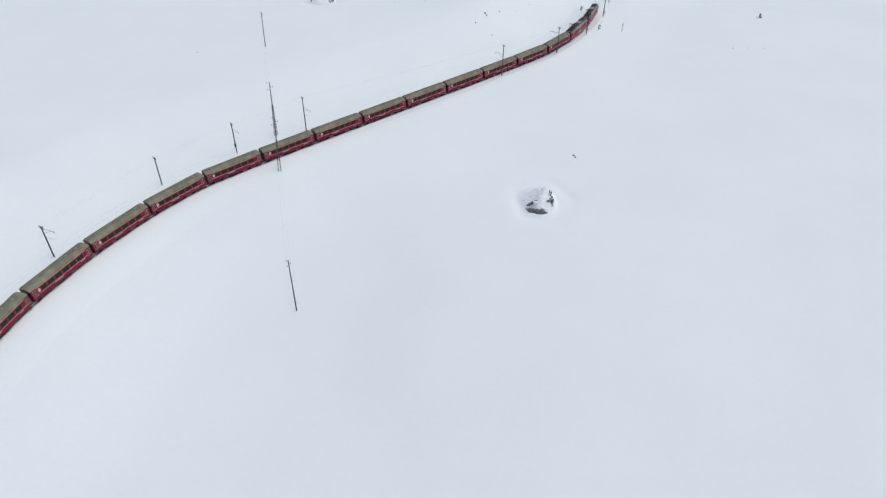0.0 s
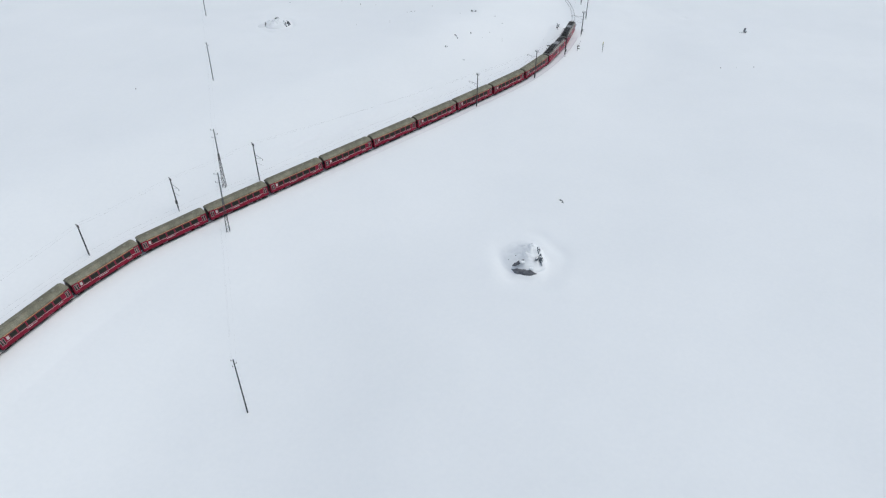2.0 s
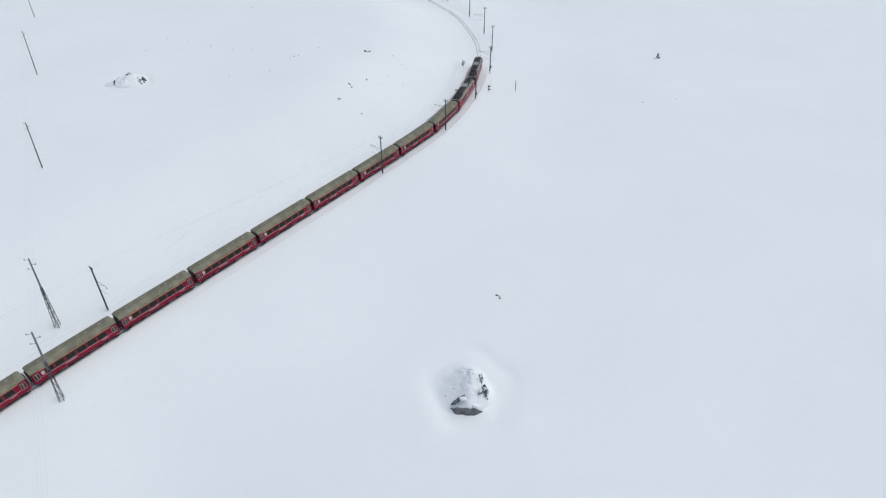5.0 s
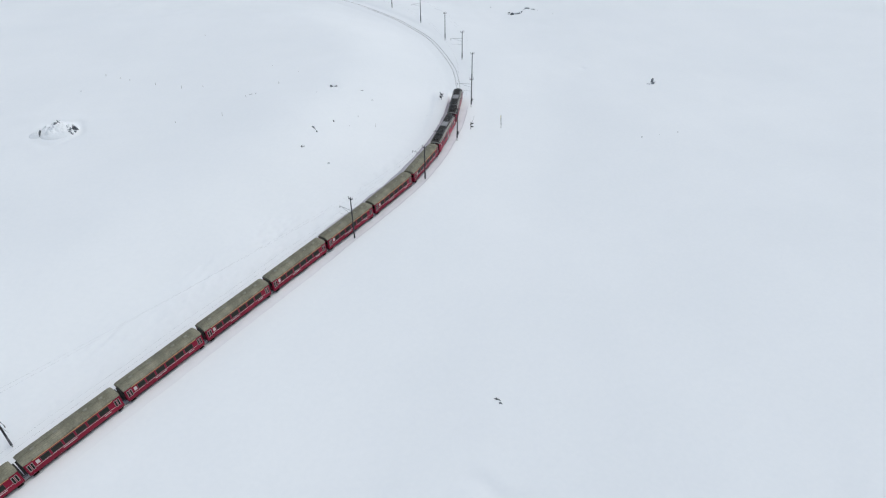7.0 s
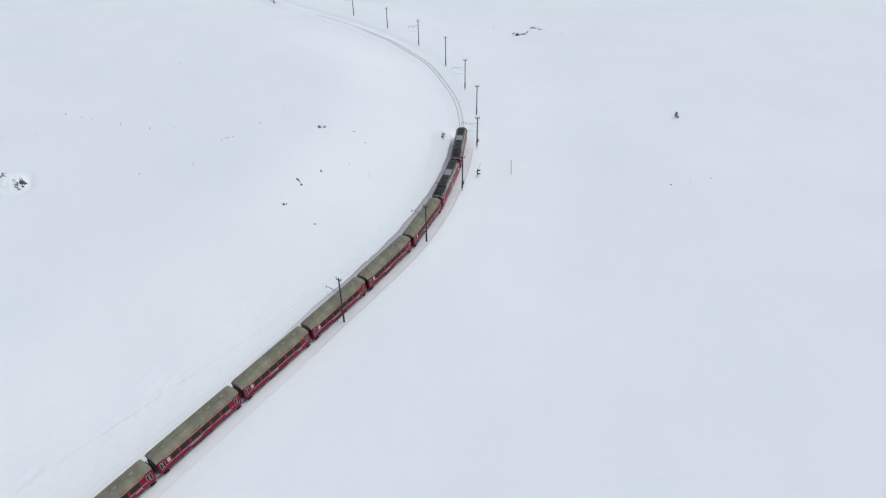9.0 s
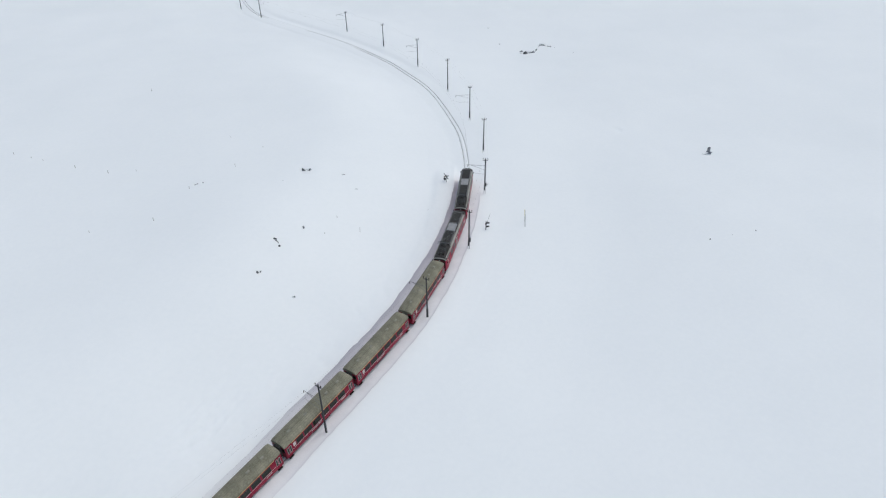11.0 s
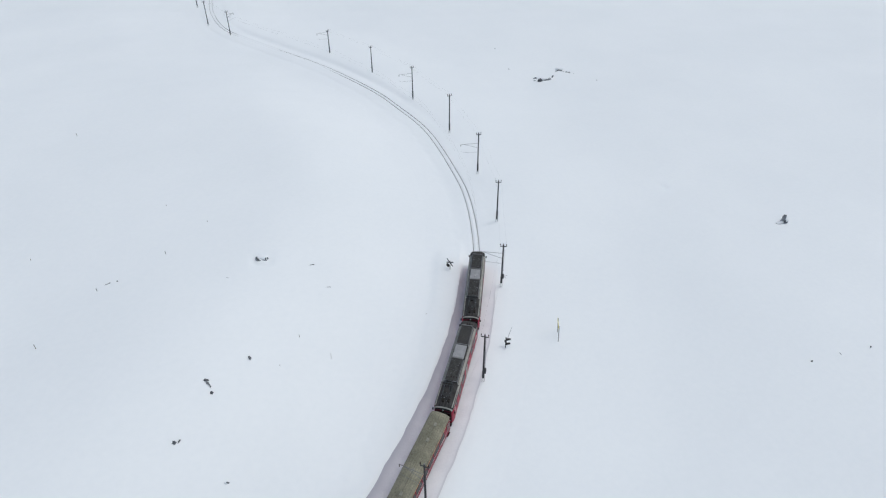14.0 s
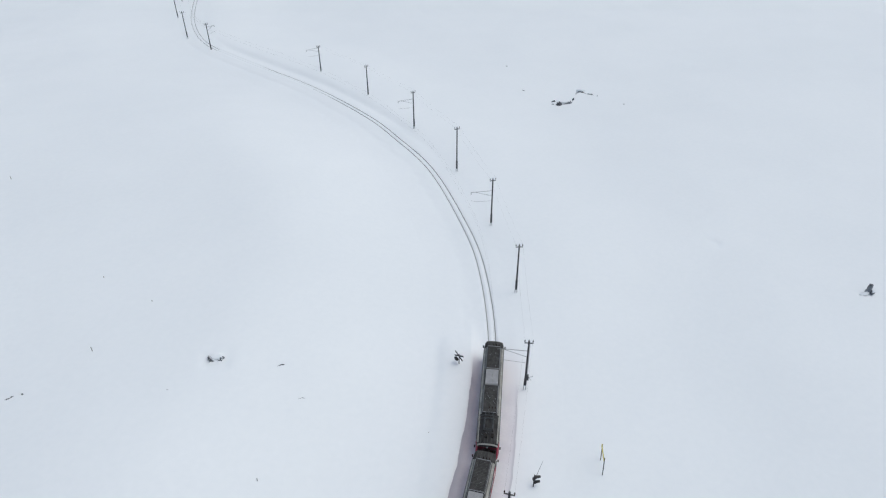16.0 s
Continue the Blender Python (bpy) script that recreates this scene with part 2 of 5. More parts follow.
def rod(bm, a, b, r0, r1=None, n=8, caps=True):
    """A round bar from a to b."""
    a, b = Vector(a), Vector(b)
    r1 = r0 if r1 is None else r1
    way = (b - a).normalized()
    u = way.orthogonal().normalized()
    w = way.cross(u)
    rings = []
    for p, r in ((a, r0), (b, r1)):
        rings.append([bm.verts.new(p + r * (math.cos(6.28318 * i / n) * u + math.sin(6.28318 * i / n) * w)) for i in range(n)])
    for i in range(n):
        bm.faces.new((rings[0][i], rings[0][(i + 1) % n], rings[1][(i + 1) % n], rings[1][i]))
    if caps:
        bm.faces.new(rings[0][::-1])
        bm.faces.new(rings[1])


def loft(bm, sections, cap=True):
    """Skin over rings of equal count."""
    rings = [[bm.verts.new(p) for p in s] for s in sections]
    n = len(rings[0])
    for a, b in zip(rings, rings[1:]):
        for i in range(n):
            bm.faces.new((a[i], a[(i + 1) % n], b[(i + 1) % n], b[i]))
    if cap:
        bm.faces.new(rings[0][::-1])
        bm.faces.new(rings[-1])


def mesh_of(name, bm, mat, smooth_angle=None):
    bmesh.ops.recalc_face_normals(bm, faces=bm.faces)
    me = bpy.data.meshes.new(name)
    if smooth_angle:
        for f in bm.faces:
            f.smooth = True
        for e in bm.edges:
            e.smooth = len(e.link_faces) == 2 and e.calc_face_angle(0) < radians(smooth_angle)
    bm.to_mesh(me)
    bm.free()
    me.materials.append(mat)
    return me


def part(name, bm, mat, parent, label="", at=None, soft=None):
    """One mesh object under a thing or a part; bm may be a bmesh or a finished mesh."""
    me = bm if isinstance(bm, bpy.types.Mesh) else mesh_of(name, bm, mat, soft)
    ob = new(name, me)
    ob.parent = parent
    if at is not None:
        ob.matrix_basis = at
    return tagged(ob, label)


def thing(name, m, label, category, group=""):
    ob = new(name)
    ob.empty_display_size = 0.3
    ob.matrix_basis = m
    return tagged(ob, label, category, group)


def wire(name, points, radius, label, category, sag=0.0, group="", mat=None):
    """A hanging wire through points, round in section."""
    cu = bpy.data.curves.new(name, "CURVE")
    cu.dimensions, cu.bevel_depth, cu.bevel_resolution = "3D", radius, 1
    sp = cu.splines.new("POLY")
    pts = []
    for a, b in zip(points, points[1:]):
        for i in range(8):
            u = i / 8
            p = Vector(a).lerp(Vector(b), u)
            p.z -= sag * 4 * u * (1 - u)
            pts.append(p)
    pts.append(Vector(points[-1]))
    sp.points.add(len(pts) - 1)
    for q, p in zip(sp.points, pts):
        q.co = (*p, 1)
    cu.materials.append(mat or WIRE)
    return tagged(new(name, cu), label, category, group)


# ---- ground ----
def axis_steps(lo, hi, step, reach, dense):
    """Grid lines: even steps in the middle, closer in the dense stretches, wider and wider outside."""
    inner = set(np.arange(lo, hi + 0.01, step).round(3))
    for a, b in dense:
        inner |= set(np.arange(a, b, 0.5).round(3))
    inner = sorted(inner)
    left, right, d, x0, x1 = [], [], step, inner[0], inner[-1]
    while x0 > lo - reach:
        d *= 1.16
        x0, x1 = x0 - d, x1 + d
        left.append(x0)
        right.append(x1)
    return np.array(left[::-1] + inner + right)


def sheet(name, X, Y, Z, mat):
    """A quad sheet from grids of coordinates."""
    n, m = X.shape
    idx = np.arange(n * m).reshape(n, m)
    quads = np.stack([idx[:-1, :-1], idx[:-1, 1:], idx[1:, 1:], idx[1:, :-1]], -1).reshape(-1, 4)
    me = bpy.data.meshes.new(name)
    me.from_pydata(np.stack([X, Y, Z], -1).reshape(-1, 3).tolist(), [], quads.tolist())
    me.polygons.foreach_set("use_smooth", [True] * len(me.polygons))
    me.materials.append(mat)
    return new(name, me)


def bed(who):
    return grade(CENTRE[who, 1])


gx, gy = axis_steps(-125, 100, 1.5, 2600, ((-100, -79), (-7, 13), (-27, -20), (54, 59))), axis_steps(10, 400, 1.5, 2600, ((84, 109), (190, 211), (217, 224), (247, 252)))
GX, GY = np.meshgrid(gx, gy)
gd, gwho = beside(GX.ravel(), GY.ravel())
gz = land(GX.ravel(), GY.ravel())
gz = gz - 1.3 * (1 - smooth((np.abs(gd) - 4.6) / 2.2))
ground = sheet("ground", GX, GY, gz.reshape(GX.shape), SNOW)
tagged(ground, "smooth windblown snow covering the whole valley floor", "snow", kind="structure")

# The cutting that the plough has left round the track.
station = np.r_[0, np.cumsum(np.hypot(*np.diff(CENTRE, axis=0).T))]


def station_of(x, y):
    return float(station[beside(x, y)[1][0]])


HEAD = station_of(11.5, 218.3) + 6.0
half_offs = [0.38, 0.44, 0.56, 0.62, 1.0, 1.5, 2.1, 2.5, 2.8, 3.0, 3.1, 3.2, 3.3, 3.4, 3.5, 3.6, 3.7, 3.8, 3.9, 4.0, 4.15, 4.4, 4.6, 4.8, 5.1, 5.4, 5.8, 6.2, 6.7, 7.2, 7.7, 8.2, 8.7, 9.2, 10.4]
offs = np.array([-v for v in half_offs[::-1]] + [0.0] + half_offs)
across = np.stack([-ALONG[:, 1], ALONG[:, 0]], -1)
CX = CENTRE[:, 0][:, None] + across[:, 0][:, None] * offs
CY = CENTRE[:, 1][:, None] + across[:, 1][:, None] * offs
D = np.abs(offs)[None, :] + 0.08 * waves(CX, CY, 7, 21) * smooth((np.abs(offs) - 2.2) / 0.8)[None, :] * (np.abs(offs) < 5)[None, :]
natural = land(CX.ravel(), CY.ravel()).reshape(CX.shape)
floor_z = grade(CENTRE[:, 1])[:, None] + 0 * CX
grooves = -0.05 * ((np.abs(offs) > 0.43) & (np.abs(offs) < 0.57))[None, :]
# Snow has drifted back over the rails on the upper stretch.
drift = smooth((station - station_of(-12, 309)) / 18) * (1 - smooth((station - station_of(-52, 350)) / 8))
deep = 0.052 + 0.06 * smooth((station - station_of(-34, 333)) / 8)
drift = drift[:, None] * np.where(offs[None, :] > 0.2, 0.10, np.where(offs[None, :] < -0.2, deep[:, None], 0.07)) * (np.abs(offs) < 1.6)[None, :]
beyond = np.maximum(smooth((station - HEAD + 1) / 9.0), 1 - smooth((station - station_of(-26, 149)) / 14))[:, None]
# the cutting widens on the uphill side, back from the bend
widen = 1.8 * smooth((HEAD - 2 - station) / 48)
edge = np.where(offs > 0, 2.95, 3.5)[None, :] + widen[:, None] * (offs > 0)[None, :]
lip = (1.0 - beyond) * np.where(offs > 0, 0.85, 0.3)[None, :] * (1 + 0.15 * waves(CX, CY, 16, 31))
ramp_up = np.clip((D - 1.7) / (edge - 1.7), 0, 1)
wall = 0.85 * ramp_up + 0.15 * smooth(ramp_up)
settle = smooth((D - edge - 0.4) / 4.5)
bank = wall * lip * np.where(offs > 0, 1 - smooth((D - 6.0) / 4.2), 1 - settle)
rest = (natural - floor_z) * np.where(offs[None, :] > 0, smooth((D - 2.4) / 2.4), smooth((D - 2.0) / 8.0))
CZ = floor_z + grooves + drift + np.where(offs[None, :] > 0, np.where(bank > 0.01, np.maximum(bank, rest), rest) + 0.25 * np.clip(np.minimum(bank, rest), 0, None) * (1 - smooth((D - 6) / 3.5)), bank + rest) + 0.025 * waves(CX, CY, 2.4, 41) * smooth((D - 0.9) / 1.5) * (D < 6)
# a shallow trough between the far rails and the poles
trough = smooth((station - station_of(2, 285)) / 20) * (1 - smooth((station - station_of(-50, 347)) / 12))
CZ = CZ - 0.18 * trough[:, None] * (smooth((-offs - 1.4) / 2.4) * (1 - smooth((-offs - 3.4) / 4.0)))[None, :]
blend = smooth((np.abs(offs) - 3.6) / 3.0)[None, :]
CZ = CZ * (1 - blend) + np.maximum(CZ, natural + 0.03 * np.clip((9.5 - np.abs(offs)[None, :]) / 4.5, 0, 1)) * blend
CZ = np.where(np.abs(offs)[None, :] > 10, natural - 0.06, CZ)
# wind-crusted, lumpy snow above the cutting
crust = smooth((station - station_of(-64, 99)) / 12) * (1 - smooth((station - station_of(0, 184)) / 10))
CZ = CZ + 0.08 * crust[:, None] * waves(CX, CY, 2.6, 77) * (smooth((offs - 4.4) / 1.2) * (1 - smooth((offs - 8.4) / 1.2)))[None, :]
cutting = sheet("snow_cutting", CX, CY, CZ, SNOW)
tagged(cutting, "shallow ploughed cutting in the snow along the track", "snow", kind="structure")


def grey_strip(side, inner, outer, s0, s1, rear, front):
    """A strip of grey snow beside the rails, breaking up into plain snow at its ends."""
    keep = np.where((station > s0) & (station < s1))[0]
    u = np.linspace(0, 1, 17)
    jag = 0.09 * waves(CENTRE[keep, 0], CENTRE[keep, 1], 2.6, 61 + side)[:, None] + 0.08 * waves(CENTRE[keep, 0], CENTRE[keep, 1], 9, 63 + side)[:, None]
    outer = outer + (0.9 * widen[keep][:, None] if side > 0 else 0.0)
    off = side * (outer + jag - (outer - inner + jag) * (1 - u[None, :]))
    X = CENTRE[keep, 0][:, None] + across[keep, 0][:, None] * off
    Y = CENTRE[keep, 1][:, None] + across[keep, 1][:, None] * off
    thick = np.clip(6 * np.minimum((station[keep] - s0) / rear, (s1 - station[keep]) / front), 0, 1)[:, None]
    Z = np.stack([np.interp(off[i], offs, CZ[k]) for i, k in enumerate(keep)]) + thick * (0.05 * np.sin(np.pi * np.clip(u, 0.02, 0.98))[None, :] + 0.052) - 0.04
    ob = sheet("grey_band", X, Y, Z, GREY_BAND)
    end_fade = np.minimum(1, np.minimum((station[keep] - s0) / rear, (s1 - station[keep]) / front))[:, None] + 0 * off
    # the right strip is paler than the left; both darken outwards
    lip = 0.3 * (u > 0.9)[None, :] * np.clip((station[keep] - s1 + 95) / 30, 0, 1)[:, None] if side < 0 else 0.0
    band_place = np.stack([np.broadcast_to(u if side > 0 else np.where(u > 0.9, 0.55, 0.6 * u), off.shape) + lip, end_fade if side > 0 else np.where(station[keep] < s1 - 80, 0.52, 0.62)[:, None] * end_fade], -1).reshape(-1, 2)
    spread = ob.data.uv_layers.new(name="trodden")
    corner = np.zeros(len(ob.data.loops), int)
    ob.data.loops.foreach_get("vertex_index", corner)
    spread.data.foreach_set("uv", band_place[corner].ravel())
    return tagged(ob, "ragged strip of grey snow beside the rails", "snow", kind="structure")


grey_strip(1, 0.85, 2.75, station_of(-40, 129), HEAD + 2.0, 60, 9)
grey_strip(-1, 0.85, 3.3, station_of(-75.2, 83.2), HEAD + 0.5, 60, 9)


def wind_crust(s0, s1, o0, o1):
    """Low wind-cut ribs of hard snow on the slope above the line, running along it."""
    s, o = np.arange(s0, s1, 0.5), np.arange(o0, o1, 0.3)
    x, y = np.interp(s, station, CENTRE[:, 0]), np.interp(s, station, CENTRE[:, 1])
    ax, ay = np.interp(s, station, across[:, 0]), np.interp(s, station, across[:, 1])
    X, Y = x[:, None] + ax[:, None] * o, y[:, None] + ay[:, None] * o
    S, O = s[:, None] + 0 * o, o[None, :] + 0 * s[:, None]
    ribs = np.abs(np.sin(2.3 * O + 1.4 * waves(S * 0.35, O, 5, 91))) - 0.5 + 0.35 * waves(S, 2.5 * O, 3.2, 92)
    patch = smooth(0.45 + 0.9 * waves(S * 0.5, O, 7, 93))
    rim = smooth(np.minimum((S - s0) / 10, (s1 - S) / 10)) * smooth(np.minimum((O - o0) / 1.5, (o1 - O) / 1.5))
    Z = land(X.ravel(), Y.ravel()).reshape(X.shape) + 0.2 * ribs * patch * rim + 0.2 * rim - 0.12
    return tagged(sheet("wind_crust", X, Y, Z, SNOW), "band of low wind-cut snow ribs above the track", "snow", kind="structure")


wind_crust(97, 172, 7.6, 15.5)


# ---- track ----
def swept_rail(side):
    prof = [(-0.055, -0.14), (0.055, -0.14), (0.055, -0.12), (0.01, -0.10), (0.01, -0.045), (0.03, -0.03), (0.03, 0.0),
            (0.024, 0.012), (-0.024, 0.012), (-0.03, 0.0), (-0.03, -0.03), (-0.01, -0.045), (-0.01, -0.10), (-0.055, -0.12)]
    verts, faces, n = [], [], len(prof)
    for c, a in zip(CENTRE, across):
        z = float(grade(c[1])) + 0.032
        for o, h in prof:
            verts.append((c[0] + a[0] * (side * 0.53 + o), c[1] + a[1] * (side * 0.53 + o), z + h))
    for i in range(len(CENTRE) - 1):
        for k in range(n):
            faces.append((i * n + k, i * n + (k + 1) % n, (i + 1) * n + (k + 1) % n, (i + 1) * n + k))
    me = bpy.data.meshes.new("rail")
    me.from_pydata(verts, [], faces)
    me.materials.append(RAIL)
    return tagged(new("rail", me), "brown steel rail of the narrow-gauge track, sunk in snow", "rail", "rails of the track")


swept_rail(-1)
swept_rail(1)


def on_track(s):
    """Point and heading of the track at a station."""
    x, y = float(np.interp(s, station, CENTRE[:, 0])), float(np.interp(s, station, CENTRE[:, 1]))
    return Vector((x, y, float(grade(y)) + 0.057))


# ---- train ----
def car_pose(front, length, bogie):
    """Stands a car on the track by its two bogies; x runs to its front, z up from the rail."""
    a, b = on_track(front - length / 2 + bogie / 2), on_track(front - length / 2 - bogie / 2)
    fwd = (a - b).normalized()
    left = Vector((0, 0, 1)).cross(fwd).normalized()
    up = fwd.cross(left)
    m = Matrix((fwd, left, up)).transposed().to_4x4()
    m.translation = (a + b) / 2
    return m


def body_section(x, half, narrow=1.0, z0=0.72, z1=3.02, lean=0.06):
    w = half * narrow
    side = [(w - 0.03, z0), (w, z0 + 0.08), (w, 1.75), (w - lean, z1 - 0.05), (w - lean - 0.03, z1)]
    return [(x, y, z) for y, z in side] + [(x, -y, z) for y, z in side[::-1]]


def roof_section(x, half, narrow, z1, rise):
    w = half * narrow
    pts = [(w * math.cos(a), z1 + rise * math.sin(a) ** 0.8) for a in np.linspace(0.0, math.pi, 15)]
    return [(x, w - 0.02, z1 - 0.06)] + [(x, y, z) for y, z in pts] + [(x, -w + 0.02, z1 - 0.06)]


def window_meshes(width, height):
    """Frame and pane of a window set in the side of a car, upright in the xz plane."""
    bm = bmesh.new()
    t = 0.05
    for x0, x1, z0, z1 in ((-width / 2, width / 2, height / 2 - t, height / 2), (-width / 2, width / 2, -height / 2, -height / 2 + t),
                           (-width / 2, -width / 2 + t, -height / 2 + t, height / 2 - t), (width / 2 - t, width / 2, -height / 2 + t, height / 2 - t)):
        box(bm, x0, x1, -0.03, 0.018, z0, z1, 0.006)
    frame_me = mesh_of("window_frame", bm, DARK_STEEL)
    bm = bmesh.new()
    box(bm, -width / 2 + t, width / 2 - t, -0.03, 0.006, -height / 2 + t, height / 2 - t)
    return frame_me, mesh_of("pane", bm, GLASS)


def add_window(car, meshes, x, side, y, z, lean=0.05, pane_mat=None):
    m = Matrix.Translation((x, side * y, z)) @ pose(0, 0, 0, lean * 57.3 * side, 0, 0) @ (pose(0, 0, 0) if side > 0 else pose(0, 0, 0, 0, 0, 180))
    f = part("window", meshes[0], None, car, at=m)
    part("pane", meshes[1], None, f)
    return f


def bogie(car, x, wheel_me, frame_me):
    b = part("bogie", frame_me, None, car, at=Matrix.Translation((x, 0, 0)))
    for dx in (-1.0, 1.0):
        for sy in (-0.53, 0.53):
            part("wheel", wheel_me, None, b, at=Matrix.Translation((dx, sy, 0.37)))


bm = bmesh.new()
rod(bm, (0, -0.06, 0), (0, 0.06, 0), 0.37, n=20)
rod(bm, (0, -0.09, 0), (0, 0.09, 0), 0.12, n=12)
WHEEL_ME = mesh_of("wheel", bm, UNDER, 40)
bm = bmesh.new()
for sy in (-0.85, 0.85):
    box(bm, -1.6, 1.6, sy - 0.07, sy + 0.07, 0.34, 0.6, 0.03)
    for dx in (-1.0, 1.0):
        box(bm, dx - 0.2, dx + 0.2, sy - 0.1, sy + 0.1, 0.24, 0.52, 0.03)
    rod(bm, (0, sy, 0.3), (0, sy, 0.75), 0.14, n=10)
box(bm, -0.3, 0.3, -0.85, 0.85, 0.42, 0.66, 0.03)
BOGIE_ME = mesh_of("bogie", bm, UNDER)
WIN_LARGE, WIN_MEDIUM, WIN_SMALL, WIN_CAB = window_meshes(1.5, 0.92), window_meshes(1.25, 0.88), window_meshes(0.6, 0.75), window_meshes(0.85, 0.75)


def end_gear(car, x, way):
    """Coupler, buffer beam and hoses at one end of a car."""
    bm = bmesh.new()
    box(bm, min(x, x - way * 0.25), max(x, x - way * 0.25), -1.15, 1.15, 0.62, 0.95, 0.03)
    part("buffer_beam", bm, UNDER, car)
    bm = bmesh.new()
    rod(bm, (x, 0, 0.78), (x + way * 0.22, 0, 0.78), 0.09, n=10)
    rod(bm, (x + way * 0.22, 0, 0.78), (x + way * 0.30, 0, 0.78), 0.26, 0.24, n=16)
    part("buffer", bm, DARK_STEEL, car, soft=40)
    for sy in (-0.45, 0.4, 0.55):
        bm = bmesh.new()
        rod(bm, (x, sy, 0.75), (x + way * 0.12, sy, 0.5), 0.03, n=6)
        rod(bm, (x + way * 0.12, sy, 0.5), (x + way * 0.2, sy * 0.8, 0.42), 0.03, n=6)
        part("brake_hose", bm, BLACK, car)


def pantograph(car, x):
    bm = bmesh.new()
    for sy in (-0.55, 0.55):
        rod(bm, (x - 0.9, sy, 4.02), (x + 0.9, sy, 4.02), 0.045, n=6)
    for dx in (-0.85, 0.85):
        rod(bm, (x + dx, -0.55, 4.02), (x + dx, 0.55, 4.02), 0.045, n=6)
    base = part("pantograph", bm, DARK_STEEL, car, "raised diamond pantograph of thin dark tubes")
    bm = bmesh.new()
    for sy in (-0.5, 0.5):
        for dx in (-1, 1):
            rod(bm, (x + dx * 0.2, sy, 4.05), (x + dx * 1.1, sy * 0.9, 4.68), 0.04, n=6)
            rod(bm, (x + dx * 1.1, sy * 0.9, 4.68), (x + dx * 0.18, sy * 0.7, 5.3), 0.035, n=6)
    for dx in (-1.1, 1.1):
        rod(bm, (x + dx, -0.45, 4.68), (x + dx, 0.45, 4.68), 0.035, n=6)
    part("arm", bm, DARK_STEEL, base)
    for dx in (-0.2, 0.2):
        bm = bmesh.new()
        rod(bm, (x + dx, -0.62, 5.33), (x + dx, 0.62, 5.33), 0.055, n=6)
        for sy in (-1, 1):
            rod(bm, (x + dx, sy * 0.62, 5.33), (x + dx, sy * 0.95, 5.15), 0.035, n=6)
        part("contact_strip", bm, DARK_STEEL, base)
    for dx in (-0.8, 0.8):
        for sy in (-0.5, 0.5):
            bm = bmesh.new()
            rod(bm, (x + dx, sy, 3.78), (x + dx, sy, 4.02), 0.07, n=8)
            part("insulator", bm, PORCELAIN, base)


def grille_box(car, x0, x1, half, z0, z1, seed):
    """Resistor housing with a slatted top."""
    bm = bmesh.new()
    box(bm, x0, x1, -half, half, z0, z1, 0.04)
    housing = part("resistor_housing", bm, BLACK, car, "sooty black resistor housing on the roof")
    bm = bmesh.new()
    n = max(4, int((x1 - x0) / 0.17))
    for i in range(n):
        x = x0 + (i + 0.5) * (x1 - x0) / n
        box(bm, x - 0.045, x + 0.045, -half + 0.12, half - 0.12, z1 + 0.002, z1 + 0.04)
    part("grille", bm, GRILLE, housing)
    for sy in (-1, 1):
        bm = bmesh.new()
        rod(bm, (x0 + 0.05, sy * (half - 0.04), z1 + 0.06), (x1 - 0.05, sy * (half - 0.04), z1 + 0.06), 0.025, n=6)
        part("conduit", bm, STEEL, housing)
    return housing


